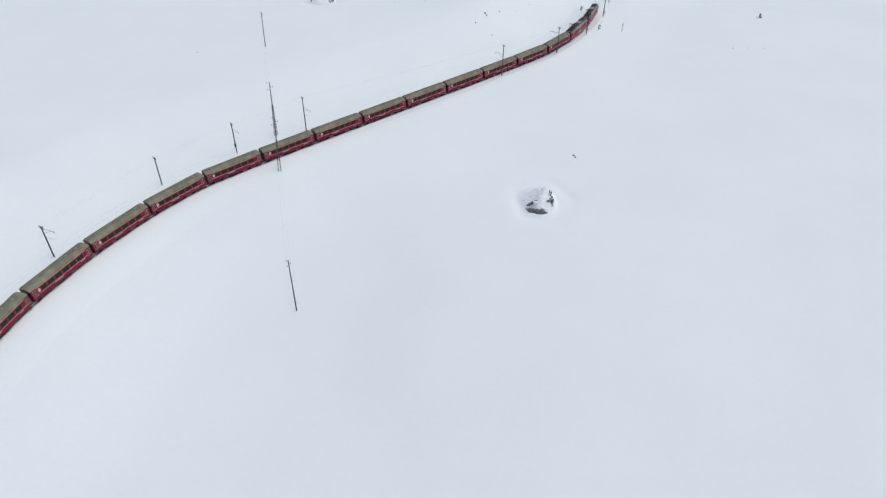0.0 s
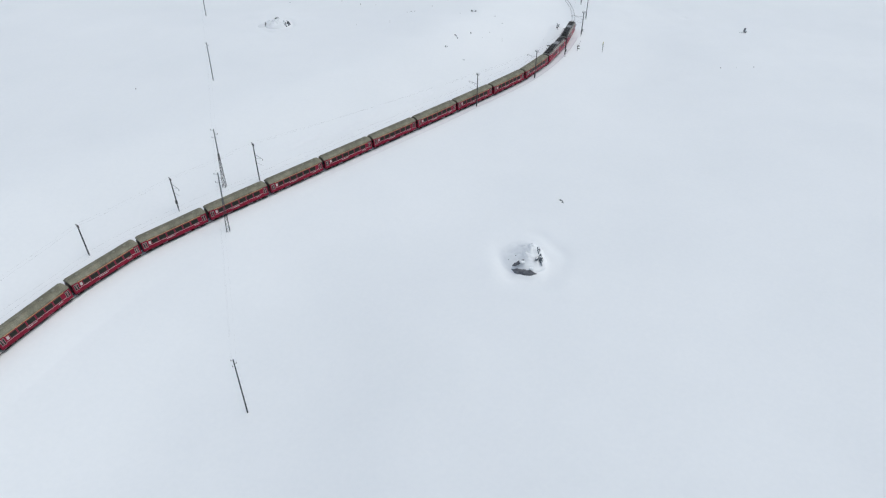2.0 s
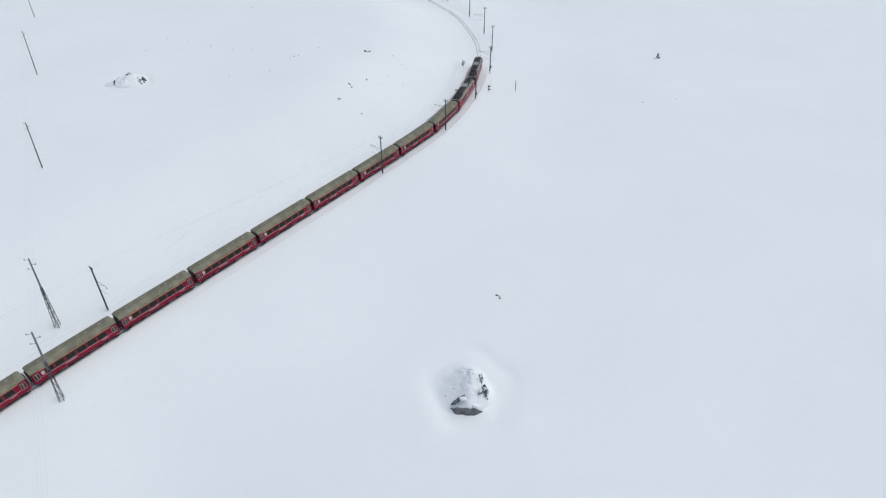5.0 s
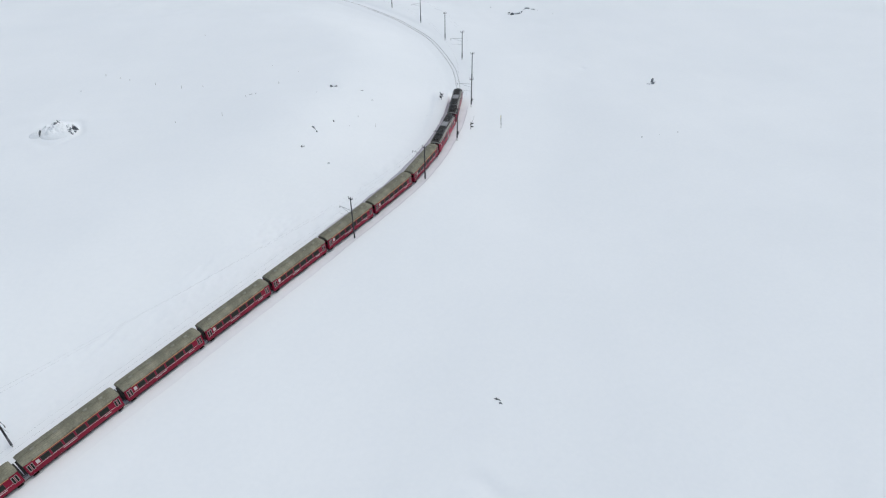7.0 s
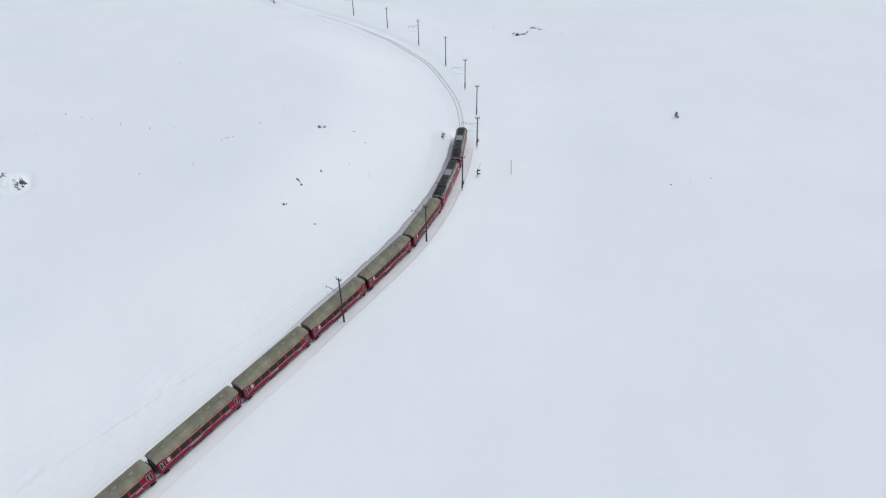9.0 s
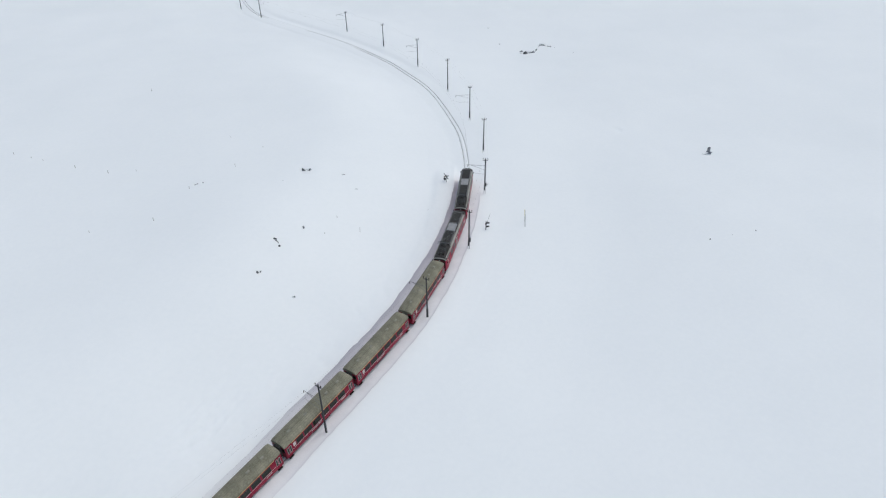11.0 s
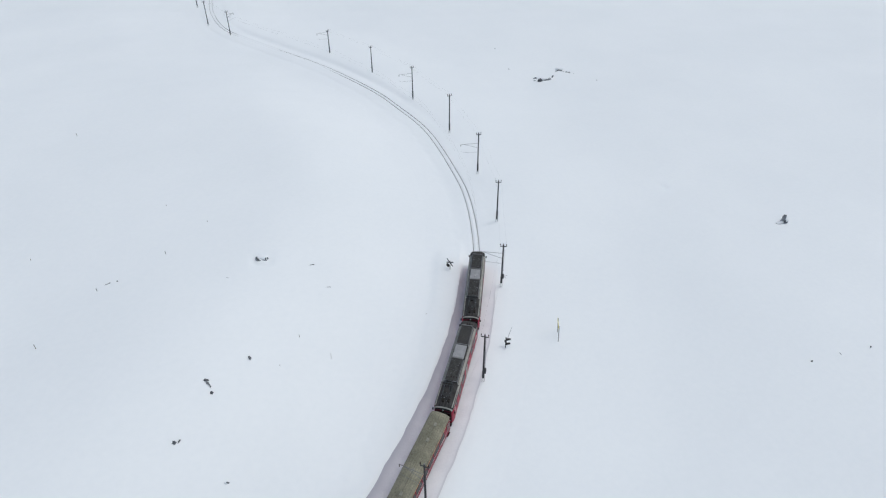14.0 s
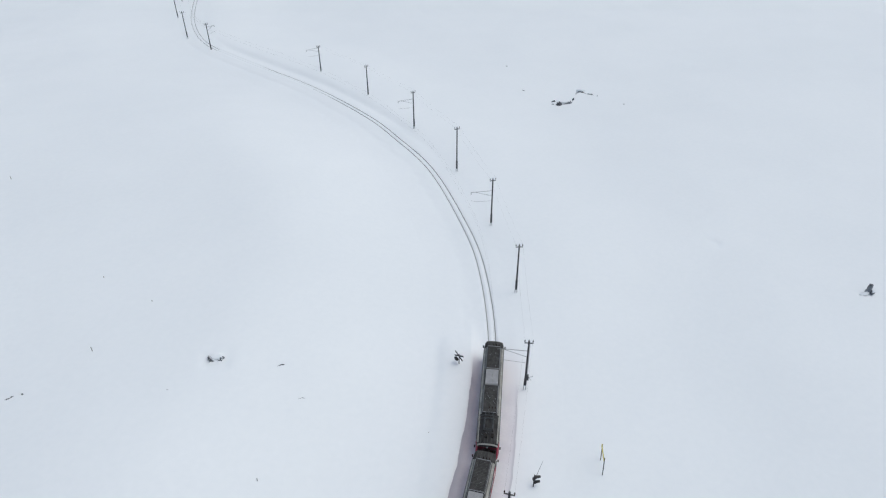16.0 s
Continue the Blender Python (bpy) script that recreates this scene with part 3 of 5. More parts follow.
def railcar(m, label):
    """Electric railcar, 16.9 m over buffers."""
    car = thing("electric_railcar", m, label, "railcar", "cars of the train")
    h, half = 8.1, 1.35
    stations = [(-h, 0.86), (-h + 0.25, 0.95), (-h + 0.7, 1.0), (h - 0.7, 1.0), (h - 0.25, 0.95), (h, 0.86)]
    bm = bmesh.new()
    loft(bm, [body_section(x, half, k) for x, k in stations])
    part("body", bm, RED, car, "glossy red sheet-metal body", soft=30)
    bm = bmesh.new()
    loft(bm, [roof_section(x, half - 0.05, k, 3.03, r) for x, k, r in
              ((-h + 0.02, 0.84, 0.30), (-h + 0.3, 0.95, 0.48), (-h + 0.8, 1.0, 0.56), (h - 0.8, 1.0, 0.56), (h - 0.3, 0.95, 0.48), (h - 0.02, 0.84, 0.30))])
    part("roof", bm, GREY_ROOF, car, "pale grey curved roof edge", soft=40)
    # dark roof ends and deck
    for way, inner in ((-1, 4.15), (1, 1.25)):
        bm = bmesh.new()
        loft(bm, [roof_section(way * x, half - 0.03, k, 3.07, r) for x, k, r in
                  ((h - inner, 0.93, 0.66), (h - 1.2, 0.97, 0.64), (h - 0.7, 0.97, 0.58), (h - 0.3, 0.93, 0.51), (h - 0.0, 0.84, 0.33))])
        cowl = part("roof_end", bm, BLACK, car, "soot-darkened roof end", soft=40)
        for y in (-0.8, -0.4, 0.0, 0.4, 0.8):
            bm = bmesh.new()
            rod(bm, (way * (h - 1.15), y, 3.74 - 0.16 * y * y), (way * (h - 0.25), y, 3.63 - 0.2 * y * y), 0.035, n=6)
            part("roof_bar", bm, GRILLE, cowl)
    bm = bmesh.new()
    box(bm, -h + 4.0, h - 1.0, -0.92, 0.92, 3.40, 3.66, 0.04)
    part("roof_deck", bm, BLACK, car, "black equipment deck")
    grille_box(car, 2.9, 6.6, 0.86, 3.662, 3.95, 1)
    bm = bmesh.new()
    box(bm, 0.35, 2.75, -0.80, 0.80, 3.664, 3.93, 0.05)
    pan = part("roof_panel", bm, PANEL, car, "flat pale aluminium hatch panel")
    for x in (0.5, 2.6):
        bm = bmesh.new()
        box(bm, x - 0.025, x + 0.025, -0.76, 0.76, 3.932, 3.95)
        part("panel_rib", bm, PANEL, pan)
    grille_box(car, -3.9, 0.15, 0.86, 3.662, 3.95, 2)
    pantograph(car, -5.6)
    for sy in (-1, 1):
        bm = bmesh.new()
        rod(bm, (-h + 0.8, sy * (half - 0.03), 3.05), (h - 0.8, sy * (half - 0.03), 3.05), 0.035, n=6)
        part("gutter", bm, DARK_STEEL, car)
        bm = bmesh.new()
        rod(bm, (-h + 4.2, sy * 1.0, 3.62), (h - 1.3, sy * 1.0, 3.62), 0.03, n=6)
        part("roof_cable", bm, DARK_STEEL, car)
    for i, (x, y) in enumerate(((-4.35, 0.5), (-4.4, -0.4), (-7.1, 0.25), (-7.0, -0.5), (-4.5, 0.05))):
        bm = bmesh.new()
        box(bm, x - 0.22, x + 0.22, y - 0.16, y + 0.16, 3.6, 3.9, 0.03)
        part("roof_box", bm, UNDER, car)
    for x in (6.85, -3.3):
        for y in (-0.65, -0.3, 0.05):
            bm = bmesh.new()
            rod(bm, (x, y, 3.6), (x, y, 4.2), 0.075, 0.05, 8)
            part("roof_insulator", bm, PORCELAIN, car)
    for x0, x1 in ((2.85, 6.65), (-3.95, 0.2)):
        for y in (-0.9, 0.9):
            bm = bmesh.new()
            box(bm, x0, x1, y - 0.025, y + 0.025, 3.665, 3.74)
            part("roof_rail", bm, PANEL, car)
        for x in (x0, x1):
            bm = bmesh.new()
            box(bm, x - 0.03, x + 0.03, -0.82, 0.82, 3.955, 4.0)
            part("roof_rail", bm, PANEL, car)
    for way in (-1,):
        bm = bmesh.new()
        loft(bm, [roof_section(way * x, half - 0.02, k, 3.08, r) for x, k, r in ((h - 0.16, 0.92, 0.48), (h - 0.02, 0.87, 0.40))])
        part("roof_hoop", bm, GREY_ROOF, car, "pale grey hoop over the roof end", soft=40)
    for sy in (-1, 1):
        bm = bmesh.new()
        rod(bm, (-h + 0.35, sy * 1.10, 3.42), (-h + 3.9, sy * 1.14, 3.46), 0.07, n=8)
        part("roof_edge", bm, GREY_ROOF, car, "pale grey edge strip along the rear roof", soft=40)
    rng = random.Random(int(label.count("e")) + 3)
    bm = bmesh.new()
    for _ in range(46):
        x, y, r = rng.uniform(-7.2, 7.2), rng.uniform(-0.78, 0.78), rng.uniform(0.012, 0.026)
        top = 4.0 if (2.9 < x < 6.6 or -3.9 < x < 0.15) else 3.93 if 0.35 < x < 2.75 else 3.72
        rod(bm, (x, y, top), (x + rng.uniform(-0.02, 0.02), y, top + 0.03), r, r * 0.6, 7)
    tagged(part("snow_speck", bm, SNOW, car, "specks of wet snow on the roof"), kind="stuff")
    # sides
    for s in (-1, 1):
        for x in (5.1, 3.45):
            add_window(car, WIN_MEDIUM, x, s, half - 0.02, 2.25)
        for x in (-2.0, -4.0):
            add_window(car, WIN_LARGE, x, s, half - 0.02, 2.25)
        add_window(car, WIN_SMALL, -6.1, s, half - 0.02, 2.25)
        add_window(car, WIN_SMALL, 7.4, s, half - 0.02, 2.25)
        bm = bmesh.new()
        box(bm, 1.3, 1.8, s * (half - 0.05) - 0.02, s * (half - 0.05) + 0.035 * s + 0.02, 1.9, 2.6, 0.01)
        part("frosted_window", bm, BLIND, car, "pale frosted window")
        bm = bmesh.new()
        y0, y1 = sorted((s * (half - 0.08), s * (half + 0.012)))
        box(bm, -0.55, 0.45, y0, y1, 0.85, 2.75, 0.01)
        door = part("door", bm, DOOR_GREY, car, "grey folding entrance door")
        for x in (-0.3, 0.2):
            bm = bmesh.new()
            y0, y1 = sorted((s * half, s * (half + 0.02)))
            box(bm, x - 0.15, x + 0.15, y0, y1, 1.75, 2.6, 0.01)
            part("door_window", bm, GLASS, door)
        bm = bmesh.new()
        y0, y1 = sorted((s * (half - 0.06), s * (half + 0.012)))
        box(bm, -7.45, -6.75, y0, y1, 0.9, 2.75, 0.01)
        cab = part("cab_door", bm, RED, car)
        bm = bmesh.new()
        for a, b, c, d in ((-7.4, -7.35, 1.75, 2.6), (-6.85, -6.8, 1.75, 2.6), (-7.35, -6.85, 2.55, 2.6), (-7.35, -6.85, 1.75, 1.8)):
            y0, y1 = sorted((s * half, s * (half + 0.02)))
            box(bm, a, b, y0, y1, c, d)
        part("door_frame", bm, WHITE, cab)
        for z0, z1, nm in ((0.93, 0.985, "white_stripe"), (2.90, 2.95, "white_stripe")):
            bm = bmesh.new()
            yy = half if z0 < 2 else half - 0.05
            y0, y1 = sorted((s * (yy - 0.04), s * (yy + 0.006)))
            box(bm, -h + 0.7, h - 0.7, y0, y1, z0, z1)
            part("white_stripe", bm, WHITE, car)
        bm = bmesh.new()
        y0, y1 = sorted((s * (half - 0.04), s * (half + 0.008)))
        box(bm, 5.95, 6.75, y0, y1, 2.02, 2.14)
        box(bm, 5.95, 6.75, y0, y1, 1.84, 1.92)
        part("lettering", bm, WHITE, car, "white lettering too small to read")
        bm = bmesh.new()
        y0, y1 = sorted((s * 0.95, s * 1.2))
        box(bm, -2.6, 2.6, y0, y1, 0.32, 0.74, 0.04)
        part("equipment_case", bm, UNDER, car)
    # ends
    # a dark maroon panel covers the rear end wall only
    bm = bmesh.new()
    box(bm, -h - 0.012, -h + 0.05, -1.12, 1.12, 0.98, 2.98, 0.02)
    part("end_panel", bm, MAROON, car, "dark maroon panel over the rear end wall")
    for way in (-1, 1):
        for y in (-0.62, 0.62):
            mm = Matrix.Translation((way * (h + 0.015), y, 2.25)) @ pose(0, 0, 0, 0, 0, -90 * way)
            f = part("end_window", WIN_CAB[0], None, car, at=mm)
            part("pane", WIN_CAB[1], None, f)
        bm = bmesh.new()
        x0, x1 = sorted((way * (h - 0.05), way * (h + 0.03)))
        box(bm, x0, x1, -0.36, 0.36, 0.95, 2.85, 0.02)
        part("gangway_door", bm, UNDER if way < 0 else RED, car)
        for y, z in ((-0.85, 1.2), (0.85, 1.2), (0, 3.1)):
            bm = bmesh.new()
            rod(bm, (way * (h - 0.06), y, z), (way * (h + 0.07), y, z), 0.13, n=14)
            lamp = part("headlight", bm, DARK_STEEL, car, soft=40)
            bm = bmesh.new()
            rod(bm, (way * (h + 0.07), y, z), (way * (h + 0.085), y, z), 0.105, n=14)
            part("lens", bm, LENS, lamp)
        end_gear(car, way * h, way)
        for y in (-1.05, 1.05):
            bm = bmesh.new()
            rod(bm, (way * (h - 0.5), y * 1.28, 2.6), (way * (h - 0.3), y * 1.42, 2.6), 0.02, n=6)
            box(bm, way * (h - 0.34) - 0.05, way * (h - 0.34) + 0.05, y * 1.40 - 0.08, y * 1.40 + 0.08, 2.35, 2.75, 0.02)
            part("mirror", bm, BLACK, car)
        bm = bmesh.new()
        box(bm, min(way * (h - 0.1), way * (h + 0.25)), max(way * (h - 0.1), way * (h + 0.25)), -1.1, 1.1, 0.2, 0.55, 0.05)
        part("snow_guard", bm, UNDER, car)
    for x in (-5.0, 5.0):
        bogie(car, x, WHEEL_ME, BOGIE_ME)
    return car


def coach(m, label):
    """Passenger coach, 14.7 m over buffers."""
    car = thing("passenger_coach", m, label, "coach", "cars of the train")
    h, half = 7.0, 1.33
    stations = [(-h, 0.96), (-h + 0.15, 1.0), (h - 0.15, 1.0), (h, 0.96)]
    bm = bmesh.new()
    loft(bm, [body_section(x, half, k, 0.74, 2.98) for x, k in stations])
    part("body", bm, RED_DARK, car, "crimson sheet-metal body", soft=30)
    bm = bmesh.new()
    loft(bm, [roof_section(x, half - 0.01, k, 2.98, r) for x, k, r in ((-h - 0.05, 0.95, 0.46), (-h + 0.35, 1.0, 0.60), (h - 0.35, 1.0, 0.60), (h + 0.05, 0.95, 0.46))])
    roof = part("roof", bm, KHAKI_ROOF, car, "dirty khaki curved roof with fine ribs", soft=40)
    for y in (-1.02, -0.72, -0.42, 0.12, 0.42, 0.72, 1.02):
        z = 2.98 + 0.60 * (1 - (y / (half - 0.01)) ** 2) ** 0.4
        bm = bmesh.new()
        box(bm, -h + 0.2, h - 0.2, y - 0.014, y + 0.014, z - 0.06, z + 0.012)
        part("roof_rib", bm, KHAKI_SEAM, roof)
    for x in (-4.9, -1.7, 2.6, 5.0):
        bm = bmesh.new()
        box(bm, x - 0.27, x + 0.27, -0.29, 0.01, 3.5, 3.72, 0.05)
        part("roof_vent", bm, ROOF_VENT, roof, "low pale vent hood")
    bm = bmesh.new()
    rod(bm, (-h + 0.5, -0.15, 3.59), (h - 0.5, -0.15, 3.59), 0.055, n=6)
    part("roof_conduit", bm, KHAKI_SEAM, roof, "dark conduit along the roof ridge")
    for s in (-1, 1):
        for x in (4.25, 2.5, 0.75, -1.0, -2.75, -4.35):
            add_window(car, WIN_LARGE if x > -4 else WIN_MEDIUM, x, s, half - 0.02, 2.17)
        bm = bmesh.new()
        y0, y1 = sorted((s * (half - 0.07), s * (half + 0.012)))
        box(bm, -5.6, -5.15, y0, y1, 1.85, 2.5, 0.01)
        part("frosted_window", bm, BLIND, car, "pale frosted window")
        for x in (-6.35, 6.3):
            bm = bmesh.new()
            y0, y1 = sorted((s * (half - 0.07), s * (half + 0.014)))
            box(bm, x - 0.42, x + 0.42, y0, y1, 0.85, 2.8, 0.01)
            door = part("door", bm, RED_DARK, car, "red folding entrance door with pale window surrounds")
            for dx in (-0.22, 0.22):
                bm = bmesh.new()
                y0, y1 = sorted((s * half, s * (half + 0.024)))
                box(bm, x + dx - 0.12, x + dx + 0.12, y0, y1, 1.45, 2.6, 0.01)
                part("door_window", bm, GLASS, door)
                bm = bmesh.new()
                y0, y1 = sorted((s * half, s * (half + 0.02)))
                box(bm, x + dx - 0.17, x + dx + 0.17, y0, y1, 1.38, 2.66, 0.01)
                part("window_surround", bm, DOOR_GREY, door, "pale grey window surround")
            bm = bmesh.new()
            y0, y1 = sorted((s * 1.1, s * 1.38))
            box(bm, x - 0.4, x + 0.4, y0, y1, 0.42, 0.47)
            part("step", bm, UNDER, car)
        bm = bmesh.new()
        y0, y1 = sorted((s * (half - 0.03), s * (half + 0.006)))
        box(bm, -5.85, 5.8, y0, y1, 1.55, 1.595)
        part("white_stripe", bm, WHITE, car)
        bm = bmesh.new()
        y0, y1 = sorted((s * (half - 0.10), s * (half - 0.034)))
        box(bm, -5.8, 5.8, y0, y1, 2.79, 2.88)
        part("ochre_stripe", bm, STRIPE, car, "faded ochre line above the windows")
        bm = bmesh.new()
        y0, y1 = sorted((s * (half - 0.03), s * (half + 0.007)))
        for x0, x1 in ((-2.2, -0.2), (4.0, 5.0)):
            box(bm, x0, x1, y0, y1, 1.28, 1.36)
        part("lettering", bm, WHITE, car, "white lettering too small to read")
        bm = bmesh.new()
        y0, y1 = sorted((s * 0.9, s * 1.15))
        box(bm, -2.0, 1.6, y0, y1, 0.35, 0.76, 0.04)
        part("equipment_case", bm, UNDER, car)
    for way in (-1, 1):
        bm = bmesh.new()
        x0, x1 = sorted((way * (h - 0.02), way * (h + 0.3)))
        box(bm, x0, x1, -0.5, 0.5, 0.95, 2.95, 0.06)
        part("gangway_bellows", bm, BLACK, car)
        for y in (-0.85, 0.85):
            mm = Matrix.Translation((way * (h + 0.0), y, 2.2)) @ pose(0, 0, 0, 0, 0, -90 * way)
            f = part("end_window", WIN_SMALL[0], None, car, at=mm)
            part("pane", WIN_SMALL[1], None, f)
        end_gear(car, way * h, way)
    for x in (-4.6, 4.6):
        bogie(car, x, WHEEL_ME, BOGIE_ME)
    return car


railcar(car_pose(HEAD, 16.9, 10.0), "leading red electric railcar with a sooty black roof")
railcar(car_pose(HEAD - 16.9, 16.9, 10.0), "second red electric railcar coupled behind the leading one")
first_coach = coach(car_pose(HEAD - 33.8, 14.7, 9.2), "crimson passenger coach with a khaki roof behind the railcars")
for k in range(1, 13):
    copy_thing(first_coach, car_pose(HEAD - 33.8 - 14.7 * k, 14.7, 9.2))


# ---- overhead line ----
def land_z(x, y):
    d, w = beside(x, y)
    if abs(d[0]) > 6.5:
        return float(land(x, y)[0])
    return float(grade(y)) + (0.3 if abs(d[0]) > 2.9 else 0.0)


POLE_TOPS = []


def catenary_pole(x, y, height, arm, case="", lean=(0.0, 0.0)):
    """Timber mast on two steel channels; arm: reach of the bracket over the track (0: none)."""
    d, w = beside(x, y)
    z = land_z(x, y) - 0.15
    a = ALONG[w[0]]
    m = pose(x, y, z, lean[0], lean[1], math.degrees(math.atan2(a[1], a[0])))
    side = -1.0 if d[0] > 0 else 1.0  # the track lies towards side * local y
    words = "dark timber pole on steel feet" + (", bracket arm over the track" if arm else ", insulators but no bracket arm")
    p = thing("catenary_pole", m, words, "pole", "poles along the track")
    bm = bmesh.new()
    rod(bm, (0, 0, 1.0 if case else 0.45), (0, 0, height), 0.145, 0.11, 12)
    part("mast", bm, WOOD, p, soft=40)
    for dy in (-0.15, 0.15):
        bm = bmesh.new()
        box(bm, -0.06, 0.06, dy - 0.03, dy + 0.03, -0.5, 2.2, 0.01)
        part("foot", bm, STEEL, p, "bare steel channel")
    bm = bmesh.new()
    for zz in (1.35, 2.0):
        rod(bm, (0, -0.22, zz), (0, 0.22, zz), 0.025, n=6)
    part("bolt", bm, STEEL, p)
    bm = bmesh.new()
    box(bm, -0.05, 0.05, -0.55, 0.55, height - 0.42, height - 0.30, 0.015)
    part("crossarm", bm, DARK_STEEL, p)
    for dy in (-0.5, 0.5):
        bm = bmesh.new()
        rod(bm, (0, dy, height - 0.30), (0, dy, height + 0.02), 0.02, n=6)
        rod(bm, (0, dy, height - 0.12), (0, dy, height - 0.02), 0.09, 0.06, 10)
        rod(bm, (0, dy, height - 0.02), (0, dy, height + 0.10), 0.075, 0.05, 10)
        part("insulator", bm, PORCELAIN, p)
    bm = bmesh.new()
    rod(bm, (0, 0, height), (0, 0, height + 0.18), 0.07, 0.05, 10)
    part("cap", bm, STEEL, p)
    if arm:
        reach = side * arm
        zt = min(height - 0.55, 6.9)
        bm = bmesh.new()
        rod(bm, (0, side * 0.1, zt), (0, reach, zt + 0.15), 0.035, n=8)
        br = part("bracket_arm", bm, STEEL, p, soft=40)
        bm = bmesh.new()
        rod(bm, (0, side * 0.1, zt - 1.0), (0, reach * 0.8, zt + 0.08), 0.028, n=8)
        part("brace", bm, STEEL, br)
        bm = bmesh.new()
        rod(bm, (0, side * 0.1, zt - 2.0), (0, reach * 0.75, zt - 1.75), 0.02, n=6)
        rod(bm, (0, reach * 0.75, zt - 1.75), (0, reach, zt - 1.45), 0.015, n=6)
        part("steady_arm", bm, STEEL, br)
        for q in (zt + 0.15,):
            bm = bmesh.new()
            rod(bm, (0, reach, q - 0.45), (0, reach, q), 0.05, n=8)
            part("insulator", bm, PORCELAIN, br)
    if case:
        bm = bmesh.new()
        box(bm, -0.2, 0.2, -side * 0.15 - 0.22, -side * 0.15 + 0.22, 2.0, 2.75, 0.03)
        part("switch_box", bm, DARK_STEEL, p, "dark switch box fixed low on the pole")
        bm = bmesh.new()
        rod(bm, (0.05, -side * 0.2, 2.7), (0.05, -side * 0.16, height - 0.5), 0.025, n=6)
        part("conduit", bm, STEEL, p)
        if case == "arms":
            bm = bmesh.new()
            rod(bm, (0, -0.1, 2.3), (0, -side * 0.9, 2.6), 0.03, n=6)
            rod(bm, (0, -0.1, 2.6), (0, -side * 0.75, 1.9), 0.02, n=6)
            part("side_bracket", bm, STEEL, p)
    POLE_TOPS.append((m, height))
    return p


POLES = [
    (-90.9, 55.0, 7.4, 3.2, ""), (-84.0, 82.3, 7.3, 0, ""), (-73.5, 98.9, 8.2, 3.6, "box"), (-60.85, 113.3, 9.6, 3.6, ""),
    (-14.6, 158.5, 9.9, 3.2, ""), (0.9, 180.2, 8.8, 3.2, ""), (10.0, 198.2, 8.9, 0, "box"), (15.7, 217.8, 8.6, 3.9, "arms"),
    (17.9, 236.9, 8.7, 0, ""), (16.5, 255.1, 9.2, 3.9, ""), (12.1, 274.7, 9.4, 0, ""), (4.0, 294.9, 8.7, 3.9, ""),
    (-7.2, 314.8, 7.8, 0, ""), (-20.9, 332.3, 7.2, 4.2, ""), (-55.7, 351.8, 8.0, 2.4, ""), (-65.6, 362.9, 8.1, 0, ""),
    (-74.8, 385.4, 8.1, 0, ""), (-79.0, 406.0, 8.0, 3.0, "")]
for row in POLES:
    catenary_pole(*row)

for dy in (-0.5, 0.5):
    for k in range(len(POLE_TOPS) - 1):
        if k == 13:
            continue
        (ma, ha), (mb, hb) = POLE_TOPS[k], POLE_TOPS[k + 1]
        flip = -1 if k == 3 else 1
        wire("feeder_wire", [ma @ Vector((0, dy, ha + 0.1)), mb @ Vector((0, flip * dy, hb + 0.1))], 0.003, "thin dark feeder wire between the pole tops", "wire", 0.35, "feeder wires")
steps = range(20, len(CENTRE) - 30, 6)
wire("contact_wire", [(CENTRE[i, 0], CENTRE[i, 1], float(grade(CENTRE[i, 1])) + 5.25) for i in steps], 0.0042, "thin copper contact wire above the track", "wire")
wire("messenger_wire", [(CENTRE[i, 0], CENTRE[i, 1], float(grade(CENTRE[i, 1])) + 6.35 - 0.35 * math.sin(i * 0.15) ** 2) for i in steps], 0.0035, "thin messenger wire above the contact wire", "wire")


# ---- power line across the valley ----
def lattice_tower(x, y, height, turn, lean):
    z = float(land(x, y)[0]) - 0.3
    t = thing("lattice_tower", pose(x, y, z, 0, lean, 0) @ pose(0, 0, 0, 0, 0, turn), "slim dark steel lattice mast with short side arms", "mast", "masts of the power line")
    body = height * 0.60
    w0, w1 = 0.36, 0.12
    for sx in (-1, 1):
        for sy in (-1, 1):
            bm = bmesh.new()
            rod(bm, (sx * w0, sy * w0, -0.4), (sx * w1, sy * w1, body), 0.055, 0.045, 6)
            part("leg", bm, DARK_STEEL, t)
    n = 9
    for face in range(4):
        bm = bmesh.new()
        for i in range(n):
            za, zb = body * i / n, body * (i + 1) / n
            wa, wb = w0 + (w1 - w0) * i / n, w0 + (w1 - w0) * (i + 1) / n
            s = 1 if i % 2 else -1
            a, b = Vector((s * wa, wa, za)), Vector((-s * wb, wb, zb))
            q = Matrix.Rotation(face * math.pi / 2, 4, "Z")
            rod(bm, q @ a, q @ b, 0.028, n=5)
        part("lattice_bracing", bm, DARK_STEEL, t)
    bm = bmesh.new()
    rod(bm, (0, 0, body - 1.6), (0, 0, height), 0.16, 0.11, 10)
    part("mast", bm, STEEL, t, soft=40)
    for k, (s, zz) in enumerate(((-1, height - 0.3), (1, height - 1.2), (-1, height - 2.1))):
        bm = bmesh.new()
        rod(bm, (s * 0.1, 0, zz), (s * 0.75, 0, zz + 0.05), 0.03, n=6)
        arm = part("side_arm", bm, DARK_STEEL, t)
        bm = bmesh.new()
        rod(bm, (s * 0.72, 0, zz), (s * 0.72, 0, zz + 0.28), 0.06, 0.04, 8)
        part("insulator", bm, PORCELAIN, arm)
    return [Vector((x, y, z + height))]


